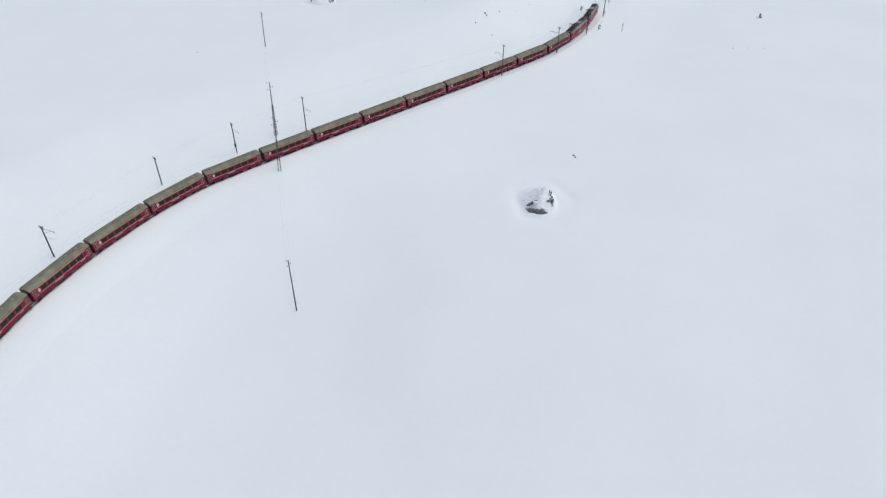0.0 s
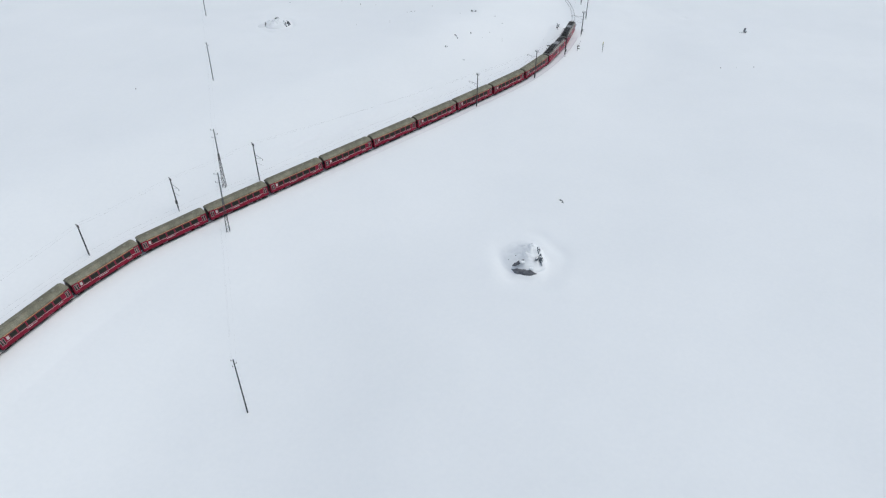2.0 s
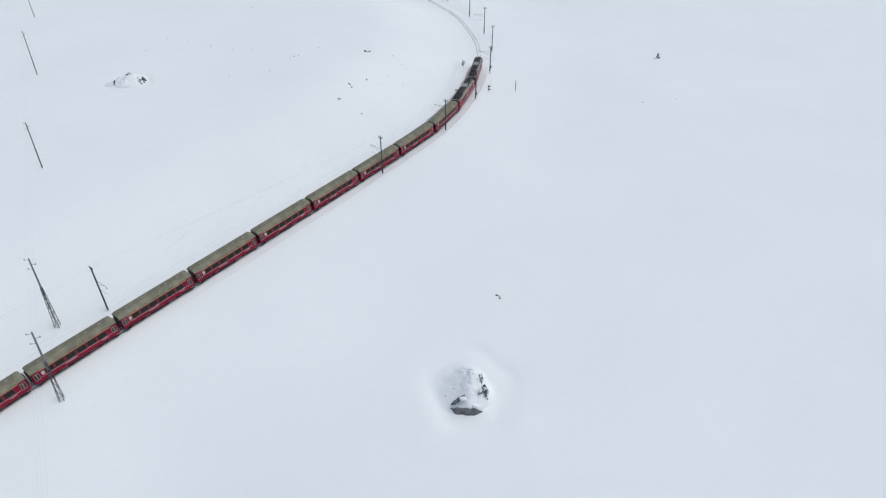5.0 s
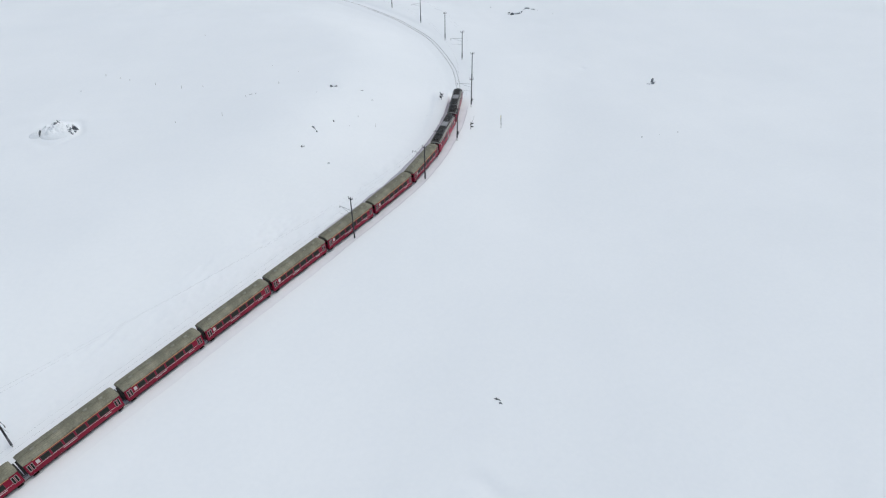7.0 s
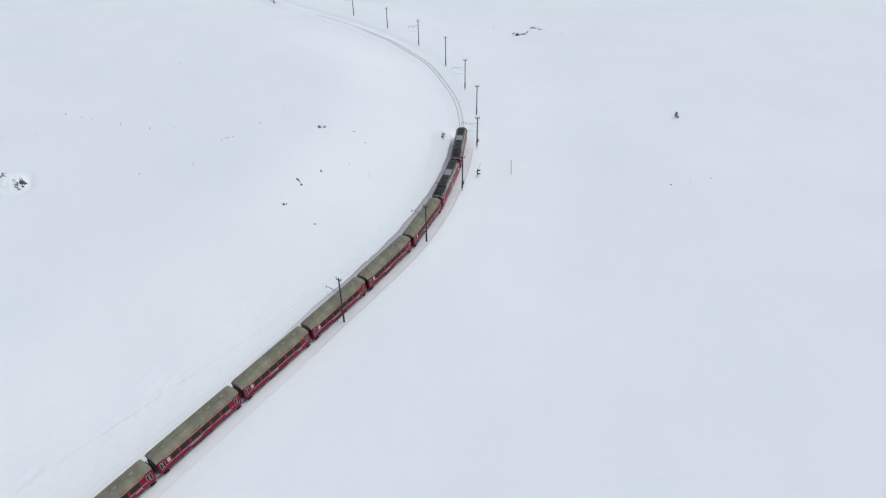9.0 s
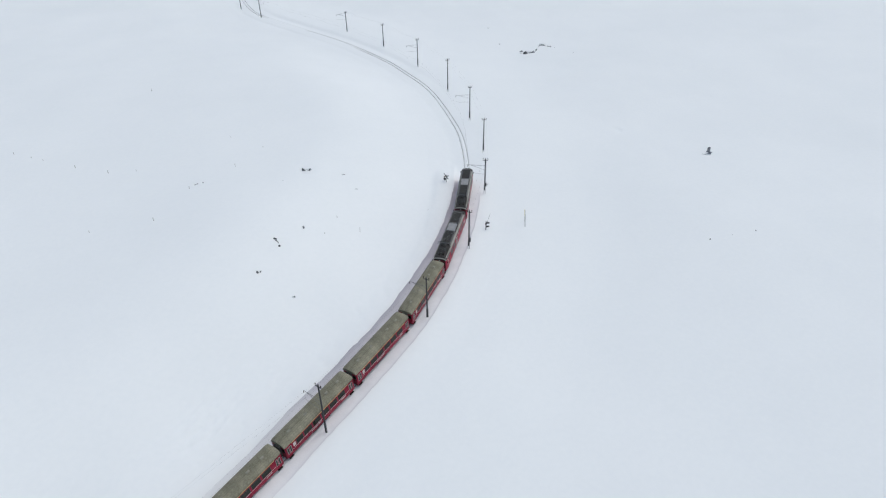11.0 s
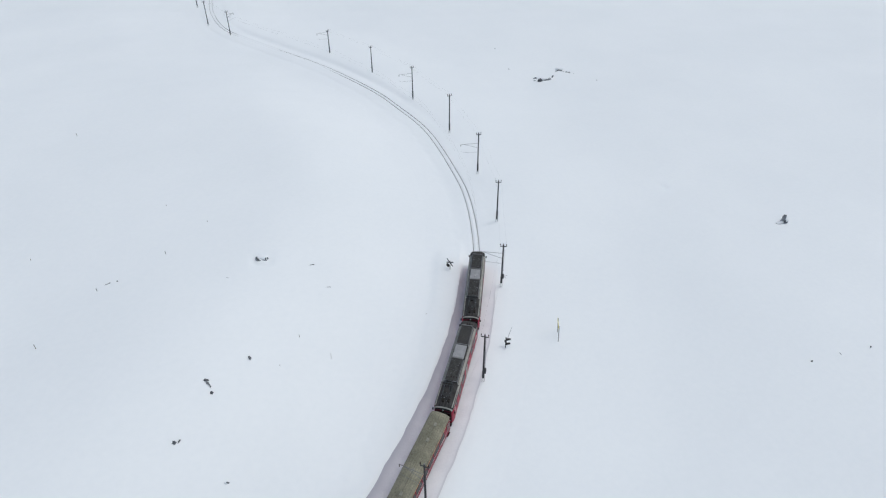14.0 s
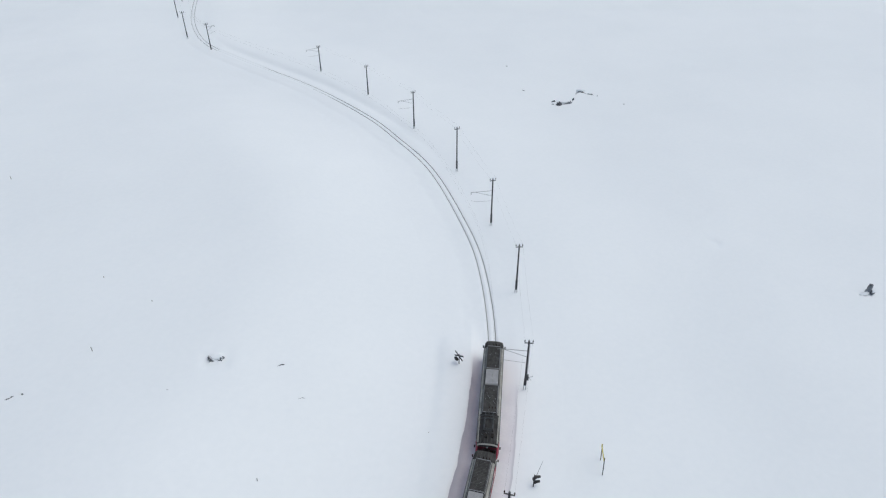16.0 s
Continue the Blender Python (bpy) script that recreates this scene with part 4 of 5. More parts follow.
def wood_pole(x, y, height, turn, lean=0.0):
    z = float(land(x, y)[0]) - 0.2
    t = thing("power_pole", pose(x, y, z, 0, lean, 0) @ pose(0, 0, 0, 0, 0, turn), "plain dark timber power pole with short insulator hooks", "pole", "masts of the power line")
    bm = bmesh.new()
    rod(bm, (0, 0, -0.4), (0, 0, height), 0.125, 0.085, 10)
    part("mast", bm, WOOD, t, soft=40)
    for s, zz in ((-1, height - 0.25), (1, height - 0.9), (-1, height - 1.5)):
        bm = bmesh.new()
        rod(bm, (s * 0.08, 0, zz), (s * 0.34, 0, zz - 0.02), 0.022, n=6)
        rod(bm, (s * 0.34, 0, zz - 0.02), (s * 0.34, 0, zz + 0.1), 0.022, n=6)
        hook = part("hook", bm, DARK_STEEL, t)
        bm = bmesh.new()
        rod(bm, (s * 0.34, 0, zz + 0.06), (s * 0.34, 0, zz + 0.24), 0.065, 0.04, 8)
        part("insulator", bm, PORCELAIN, hook)


LINE_TURN = 24
wood_pole(-40.0, 56.1, 12.2, LINE_TURN)
lattice_tower(-60.0, 94.3, 14.4, LINE_TURN, 3.0)
lattice_tower(-67.6, 109.1, 14.6, 4, 2.0)
wood_pole(-89.6, 151.3, 10.8, LINE_TURN, 2.3)
wood_pole(-118.0, 203.8, 12.4, LINE_TURN, 2.3)
wood_pole(-146.0, 256.0, 12.0, LINE_TURN)
spans = [(-40.0, 56.1, 12.2), (-59.25, 94.3, 14.4), (-67.1, 109.1, 14.6), (-89.15, 151.3, 10.8), (-117.5, 203.8, 12.4), (-146.0, 256.0, 12.0)]
for s, dz in ((-0.36, -0.1), (0.36, -0.85), (-0.36, -1.4)):
    tops = [Vector((x + s * math.cos(radians(LINE_TURN)), y + s * math.sin(radians(LINE_TURN)), float(land(x, y)[0]) + h + dz)) for x, y, h in spans]
    wire("power_wire", tops, 0.002, "thin wire of the power line", "wire", 0.5, "power wires")


# ---- rocks ----
def stone_bm(size, seed, facets=9, detail=3, rough=0.10):
    """A broken boulder: a ball cut by chance planes and roughened."""
    rng = random.Random(seed)
    bm = bmesh.new()
    bmesh.ops.create_icosphere(bm, subdivisions=detail, radius=1.0)
    planes = []
    for _ in range(facets):
        n = Vector((rng.gauss(0, 1), rng.gauss(0, 1), rng.gauss(0, 0.8))).normalized()
        planes.append((n, rng.uniform(0.38, 0.82)))
    off = Vector((rng.uniform(0, 50), rng.uniform(0, 50), rng.uniform(0, 50)))
    for v in bm.verts:
        p = v.co.copy()
        for n, d in planes:
            over = p.dot(n) - d
            if over > 0:
                p -= n * over
        p *= 1 + rough * noise.fractal(p * 2.2 + off, 1.0, 2.0, 4)
        v.co = Vector((p.x * size[0], p.y * size[1], p.z * size[2]))
    return bm


def ridge_bm(nodes, seed, jag=0.3, step=0.12):
    """A jagged rib of rock along a line; nodes: x, y, z of its foot, half width, height."""
    rng = random.Random(seed)
    nodes = np.array(nodes, float)
    far = np.r_[0, np.cumsum(np.hypot(*np.diff(nodes[:, :2], axis=0).T))]
    count = max(6, int(far[-1] / step))
    s = np.linspace(0, far[-1], count)
    rows = np.stack([np.interp(s, far, nodes[:, k]) for k in range(5)], -1)
    way = np.gradient(rows[:, :2], axis=0)
    way /= np.hypot(way[:, 0], way[:, 1])[:, None]
    profile = ((-1.0, -0.5), (-0.9, 0.35), (-0.5, 0.8), (-0.1, 1.0), (0.35, 0.85), (0.85, 0.4), (1.0, -0.5))
    bm, rings, swell = bmesh.new(), [], 1.0
    for i, (x, y, z, w, h) in enumerate(rows):
        u = i / (count - 1)
        taper = 0.15 + 0.85 * min(1.0, 4.0 * min(u, 1 - u))
        swell = max(0.2, 0.35 * swell + 0.65 * rng.uniform(1 - 1.3 * jag, 1 + jag))
        ring = []
        for a, b in profile:
            o = w * taper * (a * swell + rng.uniform(-jag, jag) * 0.5)
            top = h * taper * (b * (swell if b > 0 else 1) + (rng.uniform(-jag, jag) * 0.5 if b > 0 else 0)) if b > 0 else -0.25
            ring.append((x - way[i, 1] * o, y + way[i, 0] * o, z + top))
        rings.append(ring)
    loft(bm, rings)
    return bm


def cap_bm(size, seed, rough=0.08):
    """A soft pillow of snow."""
    rng = random.Random(seed)
    off = Vector((rng.uniform(0, 50), rng.uniform(0, 50), 0))
    bm = bmesh.new()
    bmesh.ops.create_icosphere(bm, subdivisions=4, radius=1.0)
    for v in bm.verts:
        p = v.co.copy()
        p *= 1 + rough * noise.fractal(p * 1.3 + off, 1.0, 2.0, 3)
        v.co = Vector((p.x * size[0], p.y * size[1], p.z * size[2]))
    return bm


def mound_bm(x, y, reach, firm, low, rise, seed, rough=0.12, out=72, turns=112):
    """Drifted snow over buried rock, running out into the ground. reach and firm: radius and steepness towards
    east, north-east and so on; low: height at the south foot, rise: what the back is higher. Returns the mesh and its height by place."""
    rng = random.Random(seed)
    off = Vector((rng.uniform(0, 50), rng.uniform(0, 50), rng.uniform(0, 50)))
    z0 = float(land(x, y, False)[0])
    ways = np.linspace(0, 2 * math.pi, 9)

    def height(dx, dy):
        turn = math.atan2(dy, dx) % (2 * math.pi)
        r = float(np.interp(turn, ways, (*reach, reach[0])))
        k = float(np.interp(turn, ways, (*firm, firm[0])))
        s = min(1.0, math.hypot(dx, dy) / r)
        back = float(smooth((dy + reach[6]) / (reach[6] + reach[2]) * 1.25))
        lump = noise.fractal(Vector((dx * 0.55, dy * 0.55, 0)) + off, 0.9, 2.1, 5)
        s = min(1.0, math.sqrt(s * s + 0.012))
        return (low + rise * back) * (1 - s) ** k * (1 + rough * 2.2 * lump) + rough * 0.4 * lump * (1 - s)

    bm, rings = bmesh.new(), []
    for i in range(1, out + 1):
        ring = []
        for j in range(turns):
            a = 2 * math.pi * j / turns
            r = float(np.interp(a, ways, (*reach, reach[0]))) * i / out
            dx, dy = r * math.cos(a), r * math.sin(a)
            g = float(land(x + dx, y + dy)[0]) - z0 if i % 6 == 0 or i == out else None
            ring.append([dx, dy, g])
        rings.append(ring)
    for j in range(turns):
        marks = [(0, 0.0)] + [(i + 1, rings[i][j][2]) for i in range(out) if rings[i][j][2] is not None]
        for i in range(out):
            dx, dy, _ = rings[i][j]
            g = float(np.interp(i + 1, [m[0] for m in marks], [m[1] for m in marks]))
            rings[i][j] = bm.verts.new((dx, dy, g + height(dx, dy) - 0.05 * ((i + 1) / out) ** 6))
    top = bm.verts.new((0, 0, height(0.001, 0)))
    for j in range(turns):
        bm.faces.new((top, rings[0][j], rings[0][(j + 1) % turns]))
        for a, b in zip(rings, rings[1:]):
            bm.faces.new((a[j], b[j], b[(j + 1) % turns], a[(j + 1) % turns]))
    return bm, height


def place(bm, x, y, z, turn=0.0):
    bmesh.ops.transform(bm, matrix=pose(x, y, z, 0, 0, turn), verts=bm.verts)
    return bm


# Boulder below the line, drifted over from behind, its broken face open towards the valley.
bx, by = 3.2, 98.5
boulder = thing("boulder", pose(bx, by, float(land(bx, by, False)[0])), "large dark boulder, broken face bare under a peaked snow drift", "rock")
drifted, lie = mound_bm(bx, by, (3.3, 3.4, 4.4, 5.6, 7.0, 7.0, 6.1, 5.0), (1.0, 1.2, 1.7, 2.2, 2.4, 1.5, 0.5, 0.6), 2.9, 0.0, 14, 0.09)
part("snow_drift", drifted, SNOW, boulder, "thick drifted snow", soft=70)


def on_drift(nodes, sink=0.0):
    """Nodes x, y, half width, height with the foot set on the drift."""
    return [(a, b, lie(a, b) - sink, w, h) for a, b, w, h in nodes]


face_z = float(land(bx, by - 5.6, False)[0]) - float(land(bx, by, False)[0])
part("stone", ridge_bm([(-3.3, -4.9, face_z, 0.15, 0.3), (-2.5, -5.4, face_z, 0.5, 0.65), (-0.7, -5.7, face_z, 0.55, 0.8), (0.8, -5.8, face_z, 0.55, 0.8), (1.8, -5.7, face_z, 0.4, 0.6)], 11, 0.12, 0.3), ROCK, boulder, "bare broken face")
part("stone", ridge_bm(on_drift([(-3.1, -5.0, 0.26, 0.3), (-2.4, -4.8, 0.3, 0.45), (-1.5, -4.4, 0.22, 0.4), (-0.9, -4.1, 0.12, 0.25)], -0.05), 12, 0.45), ROCK, boulder)
part("stone", ridge_bm([(-0.9, -5.2, face_z + 0.6, 0.2, 0.3), (0.3, -5.3, face_z + 0.6, 0.22, 0.35), (1.3, -5.2, face_z + 0.5, 0.2, 0.3)], 13, 0.6), SNOWY_ROCK, boulder)
part("stone", ridge_bm(on_drift([(2.75, -4.3, 0.3, 0.35), (2.5, -3.5, 0.36, 0.5), (2.25, -2.7, 0.36, 0.5), (2.1, -2.2, 0.2, 0.3)], 0.0), 18, 0.7), SNOWY_ROCK, boulder)
part("stone", ridge_bm(on_drift([(1.95, -1.9, 0.22, 0.3), (1.75, -1.1, 0.28, 0.4), (1.5, -0.3, 0.16, 0.25)], 0.0), 19, 0.7), SNOWY_ROCK, boulder)
part("stone", ridge_bm(on_drift([(1.2, -4.0, 0.2, 0.25), (1.7, -3.4, 0.24, 0.3), (1.9, -2.9, 0.14, 0.2)], 0.04), 21, 0.7), SNOWY_ROCK, boulder)
for sx, sy, a, sd in ((0.1, 0.6, 0.13, 43), (0.4, 0.1, 0.1, 44), (-2.6, -2.4, 0.12, 45), (-3.9, -3.4, 0.13, 46), (0.8, 0.5, 0.09, 48)):
    part("stone", place(stone_bm((a, a * 0.8, a), sd, 7, 2, 0.2), sx, sy, lie(sx, sy) + 0.02), SNOWY_ROCK, boulder)
part("snow_cap", place(cap_bm((0.55, 0.35, 0.3), 17, 0.25), -1.2, -4.7, lie(-1.2, -4.7) + 0.2), SNOW, boulder, "lump of snow on the broken face", soft=60)
part("snow_cap", place(cap_bm((0.5, 0.35, 0.26), 18, 0.25), 0.7, -5.4, face_z + 0.9), SNOW, boulder, "lump of snow on the broken face", soft=60)

# Big snowed-up knoll on the slope inside the bend.
kx, ky = -88.7, 198.0
knoll = thing("rock_knoll", pose(kx, ky, float(land(kx, ky, False)[0])), "broad rocky knoll almost buried in snow, dark crags at its edge", "rock")
drifted, lie = mound_bm(kx, ky, (4.9, 4.8, 5.2, 4.8, 4.4, 4.4, 4.5, 4.7), (0.9, 1.0, 1.0, 0.8, 0.5, 0.5, 0.6, 0.7), 1.5, 0.9, 24, 0.15)
part("snow_drift", drifted, SNOW, knoll, "smooth snow over the knoll", soft=70)
side, _ = mound_bm(kx - 4.2, ky - 1.4, (2.4, 2.4, 2.6, 2.6, 2.4, 2.2, 2.0, 2.2), (0.8,) * 8, 0.7, 0.35, 25, 0.14, 24, 48)
part("snow_drift", place(side, -4.2, -1.4, float(land(kx - 4.2, ky - 1.4, False)[0]) - float(land(kx, ky, False)[0])), SNOW, knoll, "smooth snow over the knoll", soft=70)
# crags that break through: nodes of x, y, half width, height
for nodes, seed, jag in (([(-2.2, 2.6, 0.2, 0.3), (-1.3, 3.0, 0.32, 0.6), (-0.5, 2.9, 0.22, 0.4), (0.3, 2.6, 0.15, 0.25)], 33, 0.6),
                         ([(2.5, 1.9, 0.14, 0.25), (3.1, 1.2, 0.22, 0.4), (3.6, 0.6, 0.26, 0.45)], 26, 0.6),
                         ([(3.5, -0.6, 0.25, 0.4), (4.0, -0.3, 0.42, 0.75), (4.35, 0.1, 0.4, 0.8), (4.7, 0.4, 0.16, 0.3)], 28, 0.5),
                         ([(3.2, -0.1, 0.16, 0.25), (3.5, -1.2, 0.18, 0.3), (3.4, -1.9, 0.12, 0.2)], 29, 0.7),
                         ([(4.3, -0.6, 0.2, 0.35), (4.6, -1.3, 0.16, 0.3)], 31, 0.6),
                         ([(2.9, -1.0, 0.25, 0.3), (3.7, -1.6, 0.35, 0.45), (4.4, -2.2, 0.25, 0.35)], 27, 0.6),
                         ([(-0.8, 0.5, 0.22, 0.35), (0.1, 0.8, 0.3, 0.45), (0.9, 0.7, 0.2, 0.3)], 34, 0.6),
                         ([(-0.5, -0.3, 0.18, 0.28), (0.3, 0.0, 0.22, 0.32)], 36, 0.6),
                         ([(2.2, 0.4, 0.2, 0.3), (2.7, -0.4, 0.26, 0.4)], 37, 0.6),
                         ([(-3.4, -1.3, 0.06, 0.2), (-3.3, -2.2, 0.1, 0.35), (-3.2, -3.0, 0.1, 0.3)], 30, 0.6)):
    part("stone", ridge_bm(on_drift(nodes, -0.12), seed, jag), SNOWY_ROCK if seed not in (28, 30) else ROCK, knoll)


def rock_thing(x, y, label, name="stone"):
    return thing(name, pose(x, y, float(land(x, y)[0])), label, "rock", "stones in the snow")


def rib(t, nodes, seed, mat=None, jag=0.6):
    """Adds one jagged rib to an outcrop; nodes: dx, dy, half width, height."""
    x, y, z = t.matrix_basis.translation
    part("rock_piece", ridge_bm([(a, b, float(land(x + a, y + b)[0]) - z, w, h) for a, b, w, h in nodes], seed, jag, 0.07), mat or ROCK, t)


def lump(t, dx, dy, size, seed, mat=None):
    x, y, z = t.matrix_basis.translation
    part("rock_piece", place(stone_bm(size, seed, 7, 3, 0.14), dx, dy, float(land(x + dx, y + dy)[0]) - z + 0.25 * size[2], 31 * seed), mat or ROCK, t)


def pillow(t, dx, dy, size, seed):
    x, y, z = t.matrix_basis.translation
    part("snow_cap", place(cap_bm(size, seed), dx, dy, float(land(x + dx, y + dy)[0]) - z + 0.06), SNOW, t, "soft snow on top", soft=60)


t = rock_thing(-22.9, 219.6, "dark stone ringed by a wind scoop and capped with snow")
rib(t, [(-0.98, 0.55, 0.1, 0.22), (-0.95, 0.05, 0.15, 0.35), (-0.65, -0.4, 0.26, 0.42), (-0.1, -0.55, 0.26, 0.3)], 61, SNOWY_ROCK)
rib(t, [(0.15, -0.55, 0.2, 0.25), (0.6, -0.35, 0.26, 0.38), (0.95, 0.15, 0.14, 0.28)], 62, SNOWY_ROCK)
pillow(t, 0.0, 0.15, (0.85, 0.6, 0.25), 22)
t = rock_thing(-26.1, 195.4, "thin curved ridge of dark stone in the snow")
rib(t, [(-0.4, 0.12, 0.18, 0.2), (-0.05, 0.08, 0.22, 0.28), (0.3, 0.12, 0.1, 0.16)], 63)
rib(t, [(-0.1, -0.05, 0.12, 0.18), (0.3, -0.4, 0.14, 0.2), (0.55, -0.65, 0.1, 0.16), (0.72, -1.05, 0.06, 0.1)], 64)
rib(t, [(0.78, -1.4, 0.16, 0.2), (0.95, -1.65, 0.22, 0.3), (1.05, -1.8, 0.12, 0.2)], 65, None, 0.25)
t = rock_thing(-28.0, 187.1, "small jagged stones in the snow")
rib(t, [(-0.34, -0.05, 0.12, 0.22), (-0.05, 0.05, 0.19, 0.34), (0.16, 0.18, 0.1, 0.2)], 66)
rib(t, [(0.3, 0.0, 0.08, 0.14), (0.5, 0.5, 0.1, 0.2)], 67)
t = rock_thing(-21.5, 199.3, "single dark stone in the snow")
lump(t, 0, 0, (0.25, 0.22, 0.36), 68)
t = rock_thing(-15.05, 219.2, "low dark sliver of stone in the snow")
rib(t, [(-0.55, -0.25, 0.05, 0.08), (-0.1, -0.02, 0.08, 0.1), (0.25, 0.1, 0.15, 0.2)], 69)
t = rock_thing(-21.6, 183.2, "small dark stone half buried in snow")
lump(t, 0, 0, (0.2, 0.16, 0.26), 70)
pillow(t, -0.2, 0.0, (0.22, 0.2, 0.14), 71)
t = rock_thing(-12.1, 214.7, "low dark sliver of stone in the snow")
rib(t, [(-0.55, -0.2, 0.04, 0.06), (-0.1, 0.0, 0.07, 0.08), (0.3, 0.02, 0.08, 0.1)], 72, SNOWY_ROCK)
t = rock_thing(-45.0, 214.7, "small dark stones half buried in snow")
rib(t, [(-0.45, -0.2, 0.05, 0.08), (0.0, -0.05, 0.1, 0.14), (0.4, 0.3, 0.07, 0.1)], 73)
lump(t, 1.3, 0.4, (0.15, 0.13, 0.15), 74)
t = rock_thing(-27.2, 214.5, "small flat stone half buried in snow")
rib(t, [(-0.2, 0.0, 0.05, 0.06), (0.2, 0.02, 0.06, 0.07)], 75, SNOWY_ROCK)
for x, y, size, seed in ((59.9, 199.5, (0.24, 0.14, 0.16), 76), (70.5, 201.5, (0.2, 0.16, 0.2), 77), (11.4, 202.9, (0.27, 0.24, 0.32), 78), (-108.8, 143.2, (0.2, 0.17, 0.22), 79)):
    lump(rock_thing(x, y, "single dark stone on the open snow"), 0, 0, size, seed)
for x, y, size, seed in ((59.7, 310.9, (0.26, 0.2, 0.2), 80), (34.9, 321.3, (0.36, 0.2, 0.18), 81), (33.1, 338.6, (0.36, 0.2, 0.18), 82), (54.4, 317.0, (0.18, 0.15, 0.16), 83), (65.1, 200.6, (0.3, 0.12, 0.1), 84), (-93.2, 222.4, (0.2, 0.12, 0.1), 88)):
    lump(rock_thing(x, y, "small snow-dusted stone on the open snow"), 0, 0, size, seed, SNOWY_ROCK)
t = rock_thing(9.75, 118.0, "two slivers of dark stone in the snow")
rib(t, [(-0.75, 0.55, 0.06, 0.12), (-0.3, 0.4, 0.12, 0.24), (0.1, 0.25, 0.13, 0.26), (0.3, 0.0, 0.08, 0.15)], 85)
rib(t, [(-0.1, -0.35, 0.07, 0.12), (0.3, -0.4, 0.12, 0.24), (0.5, -0.6, 0.1, 0.18)], 86)
t = rock_thing(44.0, 313.2, "dark crag breaking through the slope, snow on its back", "rock_outcrop")
rib(t, [(-2.0, -0.4, 0.3, 0.4), (-1.5, -0.6, 0.45, 0.75), (-0.9, -0.6, 0.45, 0.7), (-0.2, -0.3, 0.25, 0.4)], 91, None, 0.4)
rib(t, [(-0.4, -0.4, 0.2, 0.3), (0.8, -0.1, 0.2, 0.32), (1.9, 0.1, 0.3, 0.5), (2.8, 0.9, 0.2, 0.35)], 92, SNOWY_ROCK, 0.5)
rib(t, [(2.9, 1.3, 0.18, 0.3), (3.4, 2.4, 0.2, 0.35), (3.9, 3.4, 0.14, 0.2)], 93, SNOWY_ROCK, 0.7)
rib(t, [(-2.9, 1.2, 0.14, 0.25), (-2.2, 1.6, 0.2, 0.4), (-1.5, 1.5, 0.14, 0.25)], 94, SNOWY_ROCK, 0.7)
rib(t, [(-3.1, 0.0, 0.2, 0.2), (-2.3, -0.1, 0.25, 0.3)], 95, SNOWY_ROCK, 0.7)
pillow(t, 0.6, 0.9, (2.1, 0.9, 0.5), 96)
t = rock_thing(50.6, 319.2, "long low crag breaking through the slope", "rock_outcrop")
rib(t, [(-2.0, -0.9, 0.1, 0.16), (-1.4, 0.2, 0.14, 0.22), (-0.3, 1.0, 0.2, 0.32), (0.5, 0.5, 0.24, 0.32), (1.3, -0.3, 0.16, 0.22)], 97, SNOWY_ROCK, 0.7)
rib(t, [(1.4, -0.5, 0.16, 0.25), (2.4, -1.1, 0.2, 0.3), (3.0, -1.6, 0.1, 0.18)], 98, SNOWY_ROCK, 0.7)
pillow(t, 0.2, 1.7, (1.3, 0.7, 0.5), 99)

# A standing stone on a slab.
sx, sy = 74.4, 234.3
cairn = thing("standing_stone", pose(sx, sy, float(land(sx, sy)[0])), "grey standing stone on a dark slab, dusted with snow", "rock")
part("slab", place(stone_bm((1.25, 0.6, 0.3), 51, 8, 4, 0.16), -0.15, -0.15, 0.1, 5), SNOWY_ROCK, cairn, soft=25)
column = [[(0.42 + 0.06 * math.sin(3.1 * k) + lean * 0.12 + r * math.cos(6.28318 * k / 9), 0.15 + 0.85 * r * math.sin(6.28318 * k / 9), z + 0.04 * math.cos(5.0 * k)) for k in range(9)]
          for z, r, lean in ((-0.2, 0.5, 0.0), (0.3, 0.47, 0.0), (0.72, 0.36, 0.2), (0.82, 0.4, 0.3), (1.25, 0.38, 0.5), (1.42, 0.28, 0.6))]
bm = bmesh.new()
loft(bm, column)
part("pillar", bm, PALE_STONE, cairn, "pale grey weathered block")
part("head_stone", place(stone_bm((0.33, 0.3, 0.14), 57, 5, 3, 0.08), 0.5, 0.15, 1.46, 40), ROCK, cairn, "flat dark stone on top")
part("side_block", place(stone_bm((0.5, 0.4, 0.42), 53, 7, 4, 0.1), 0.8, -0.35, 0.4, 35), SNOWY_ROCK, cairn, soft=25)
part("snow_cap", place(cap_bm((0.32, 0.2, 0.1), 54), 0.85, -0.4, 0.75, 0), SNOW, cairn, "soft snow", soft=60)


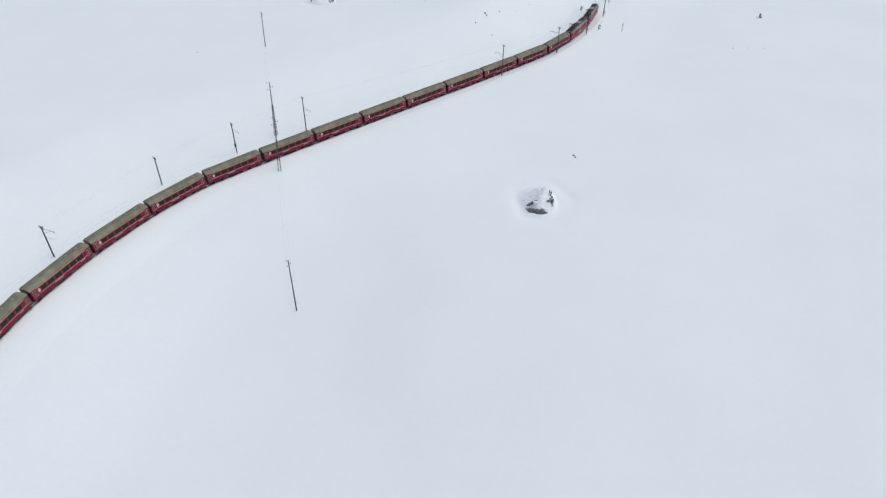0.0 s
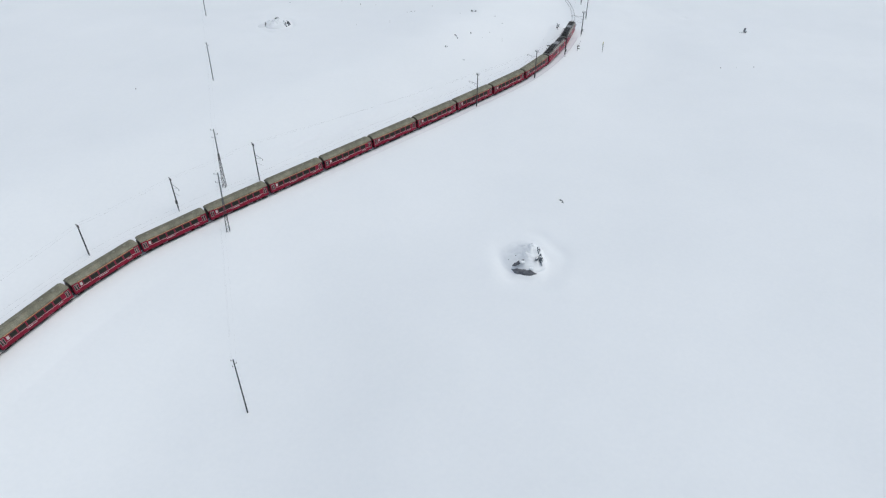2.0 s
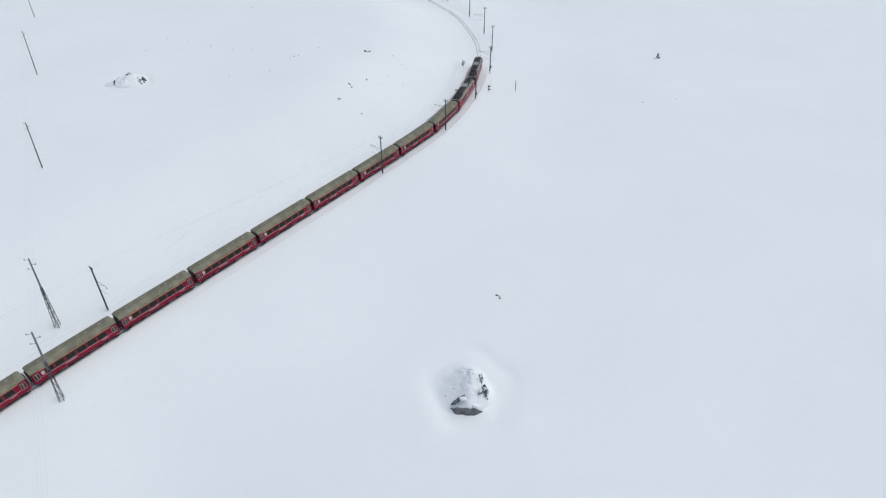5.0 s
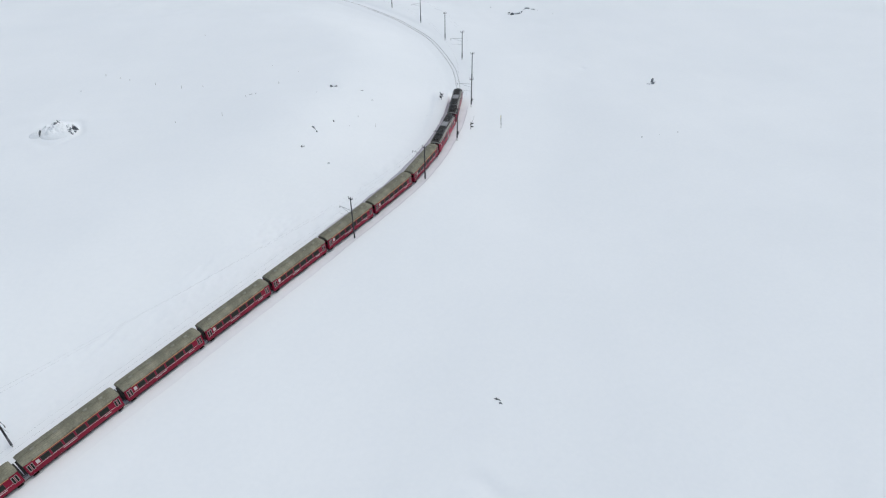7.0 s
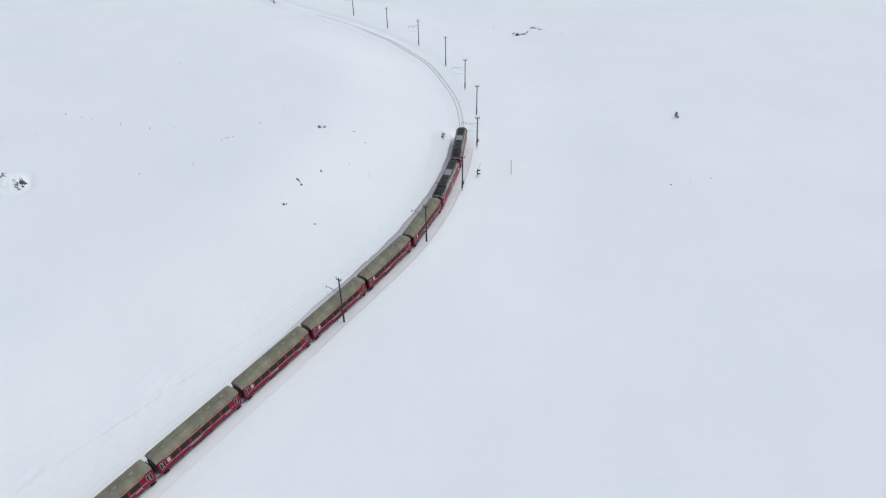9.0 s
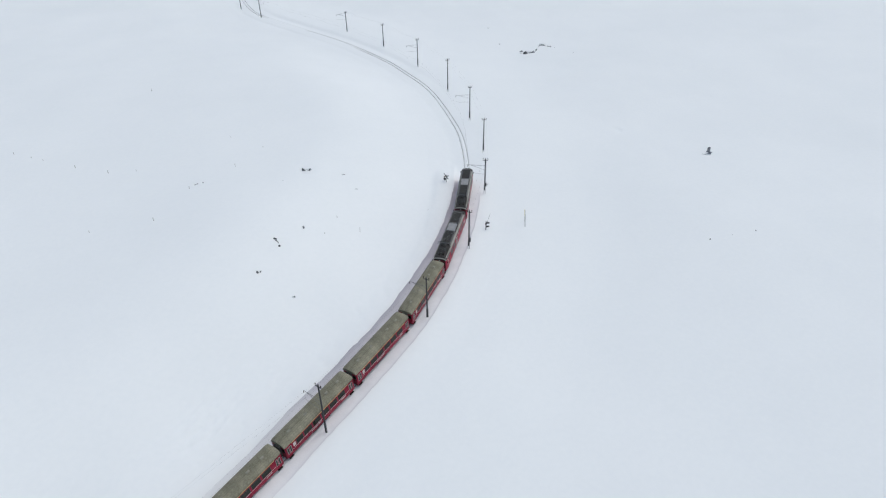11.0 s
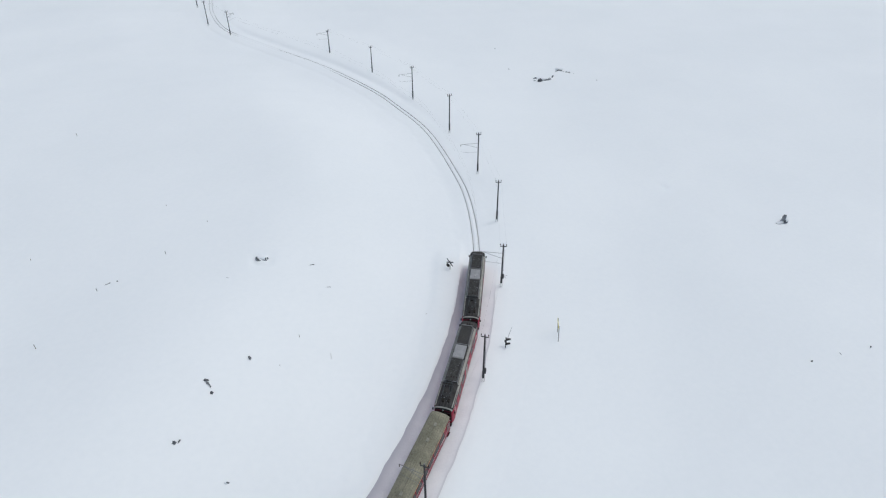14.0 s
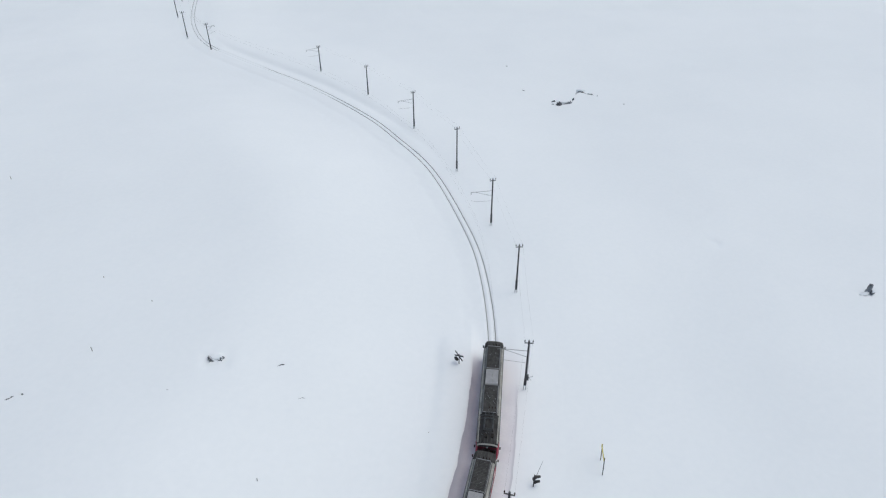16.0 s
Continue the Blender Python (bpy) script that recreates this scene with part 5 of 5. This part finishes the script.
# ---- crossing signals and markers ----
def crossing_cross(x, y):
    z = float(land(x, y)[0])
    t = thing("crossing_sign", pose(x, y, z, 0, 0, -48), "grey level-crossing sign with crossed boards on a post", "sign")
    bm = bmesh.new()
    rod(bm, (0, 0, -0.3), (0, 0, 2.5), 0.06, n=8)
    part("post", bm, DARK_STEEL, t)
    for a in (38, -24):
        bm = bmesh.new()
        box(bm, -0.85, 0.85, -0.02, 0.02, -0.11, 0.11, 0.008)
        bmesh.ops.transform(bm, matrix=pose(0.05, -0.07 - 0.03 * (a > 0), 2.25, 0, a, 0), verts=bm.verts)
        part("board", bm, DARK_STEEL, t, "weathered dark board")
    bm = bmesh.new()
    rod(bm, (-0.42, -0.12, 1.45), (-0.42, -0.02, 1.45), 0.34, n=18)
    rod(bm, (-0.42, -0.3, 1.45), (-0.42, -0.12, 1.45), 0.12, n=12)
    rod(bm, (-0.42, 0, 1.45), (0, 0, 1.45), 0.03, n=6)
    part("signal_lamp", bm, BLACK, t, "round black lamp plate", soft=40)


def crossing_lamps(x, y):
    z = float(land(x, y)[0])
    t = thing("crossing_signal", pose(x, y, z, 0, 0, 10), "crossing signal post with two black lamp housings", "signal")
    bm = bmesh.new()
    rod(bm, (0, 0, -0.3), (0, 0, 2.3), 0.07, n=8)
    part("post", bm, DARK_STEEL, t)
    for zz in (1.0, 1.85):
        bm = bmesh.new()
        box(bm, -0.02, 0.26, -0.15, 0.15, zz - 0.17, zz + 0.17, 0.05)
        rod(bm, (0.24, 0, zz), (0.7, 0, zz - 0.06), 0.17, 0.145, 14)
        part("lamp_housing", bm, BLACK, t, soft=40)
    bm = bmesh.new()
    rod(bm, (0.3, 0.1, 2.0), (1.05, 0.5, 3.7), 0.03, 0.018, 6)
    part("whip", bm, STEEL, t, "thin leaning rod")
    bm = bmesh.new()
    box(bm, -0.16, 0.1, -0.14, 0.14, 1.4, 1.75, 0.02)
    part("bell_box", bm, DARK_STEEL, t)


def yellow_board(x, y):
    z = float(land(x, y)[0])
    t = thing("warning_board", pose(x, y, z, 0, -3, -10), "yellow warning board between two dark posts in the snow", "sign")
    for dy in (0.0, 1.9):
        bm = bmesh.new()
        rod(bm, (0, dy, -0.4), (0, dy, 3.0), 0.05, n=8)
        part("post", bm, WOOD if dy == 0 else BARE_WOOD, t)
    bm = bmesh.new()
    box(bm, -0.085, -0.055, -0.1, 2.0, 2.45, 3.02, 0.006)
    part("board", bm, YELLOW, t, "plain yellow board")


crossing_cross(7.5, 222.2)
crossing_lamps(14.2, 204.3)
yellow_board(22.6, 205.5)


def snow_stake(x, y, h, lean):
    z = float(land(x, y)[0])
    t = thing("snow_stake", pose(x, y, z, lean, lean * 0.6, 0), "thin weathered snow stake stuck in the drift", "stake", "snow stakes")
    bm = bmesh.new()
    rod(bm, (0, 0, -0.3), (0, 0, h), 0.045 if h < 1.0 else 0.024, 0.035 if h < 1.0 else 0.018, 6)
    part("stick", bm, BARE_WOOD, t)


for i, (x, y, h) in enumerate([(-89.9, 232.0, 0.7), (-85.1, 229.9, 0.5), (-82.0, 228.6, 0.5), (-73.7, 225.1, 1.0), (-65.6, 222.1, 1.0), (-59.7, 222.2, 0.5), (-38.4, 221.5, 0.9),
                               (-60.9, 199.9, 0.6), (-49.7, 202.0, 1.1), (-46.0, 213.2, 0.7), (-69.9, 265.9, 0.9), (-42.6, 236.3, 0.3), (-34.0, 230.5, 0.3),
                               (2.8, 211.8, 0.35), (-17.6, 198.8, 0.3), (-15.6, 204.0, 0.6), (-11.1, 201.3, 1.5)]):
    snow_stake(x, y, 0.72 * h, (i * 37 % 13) - 6)
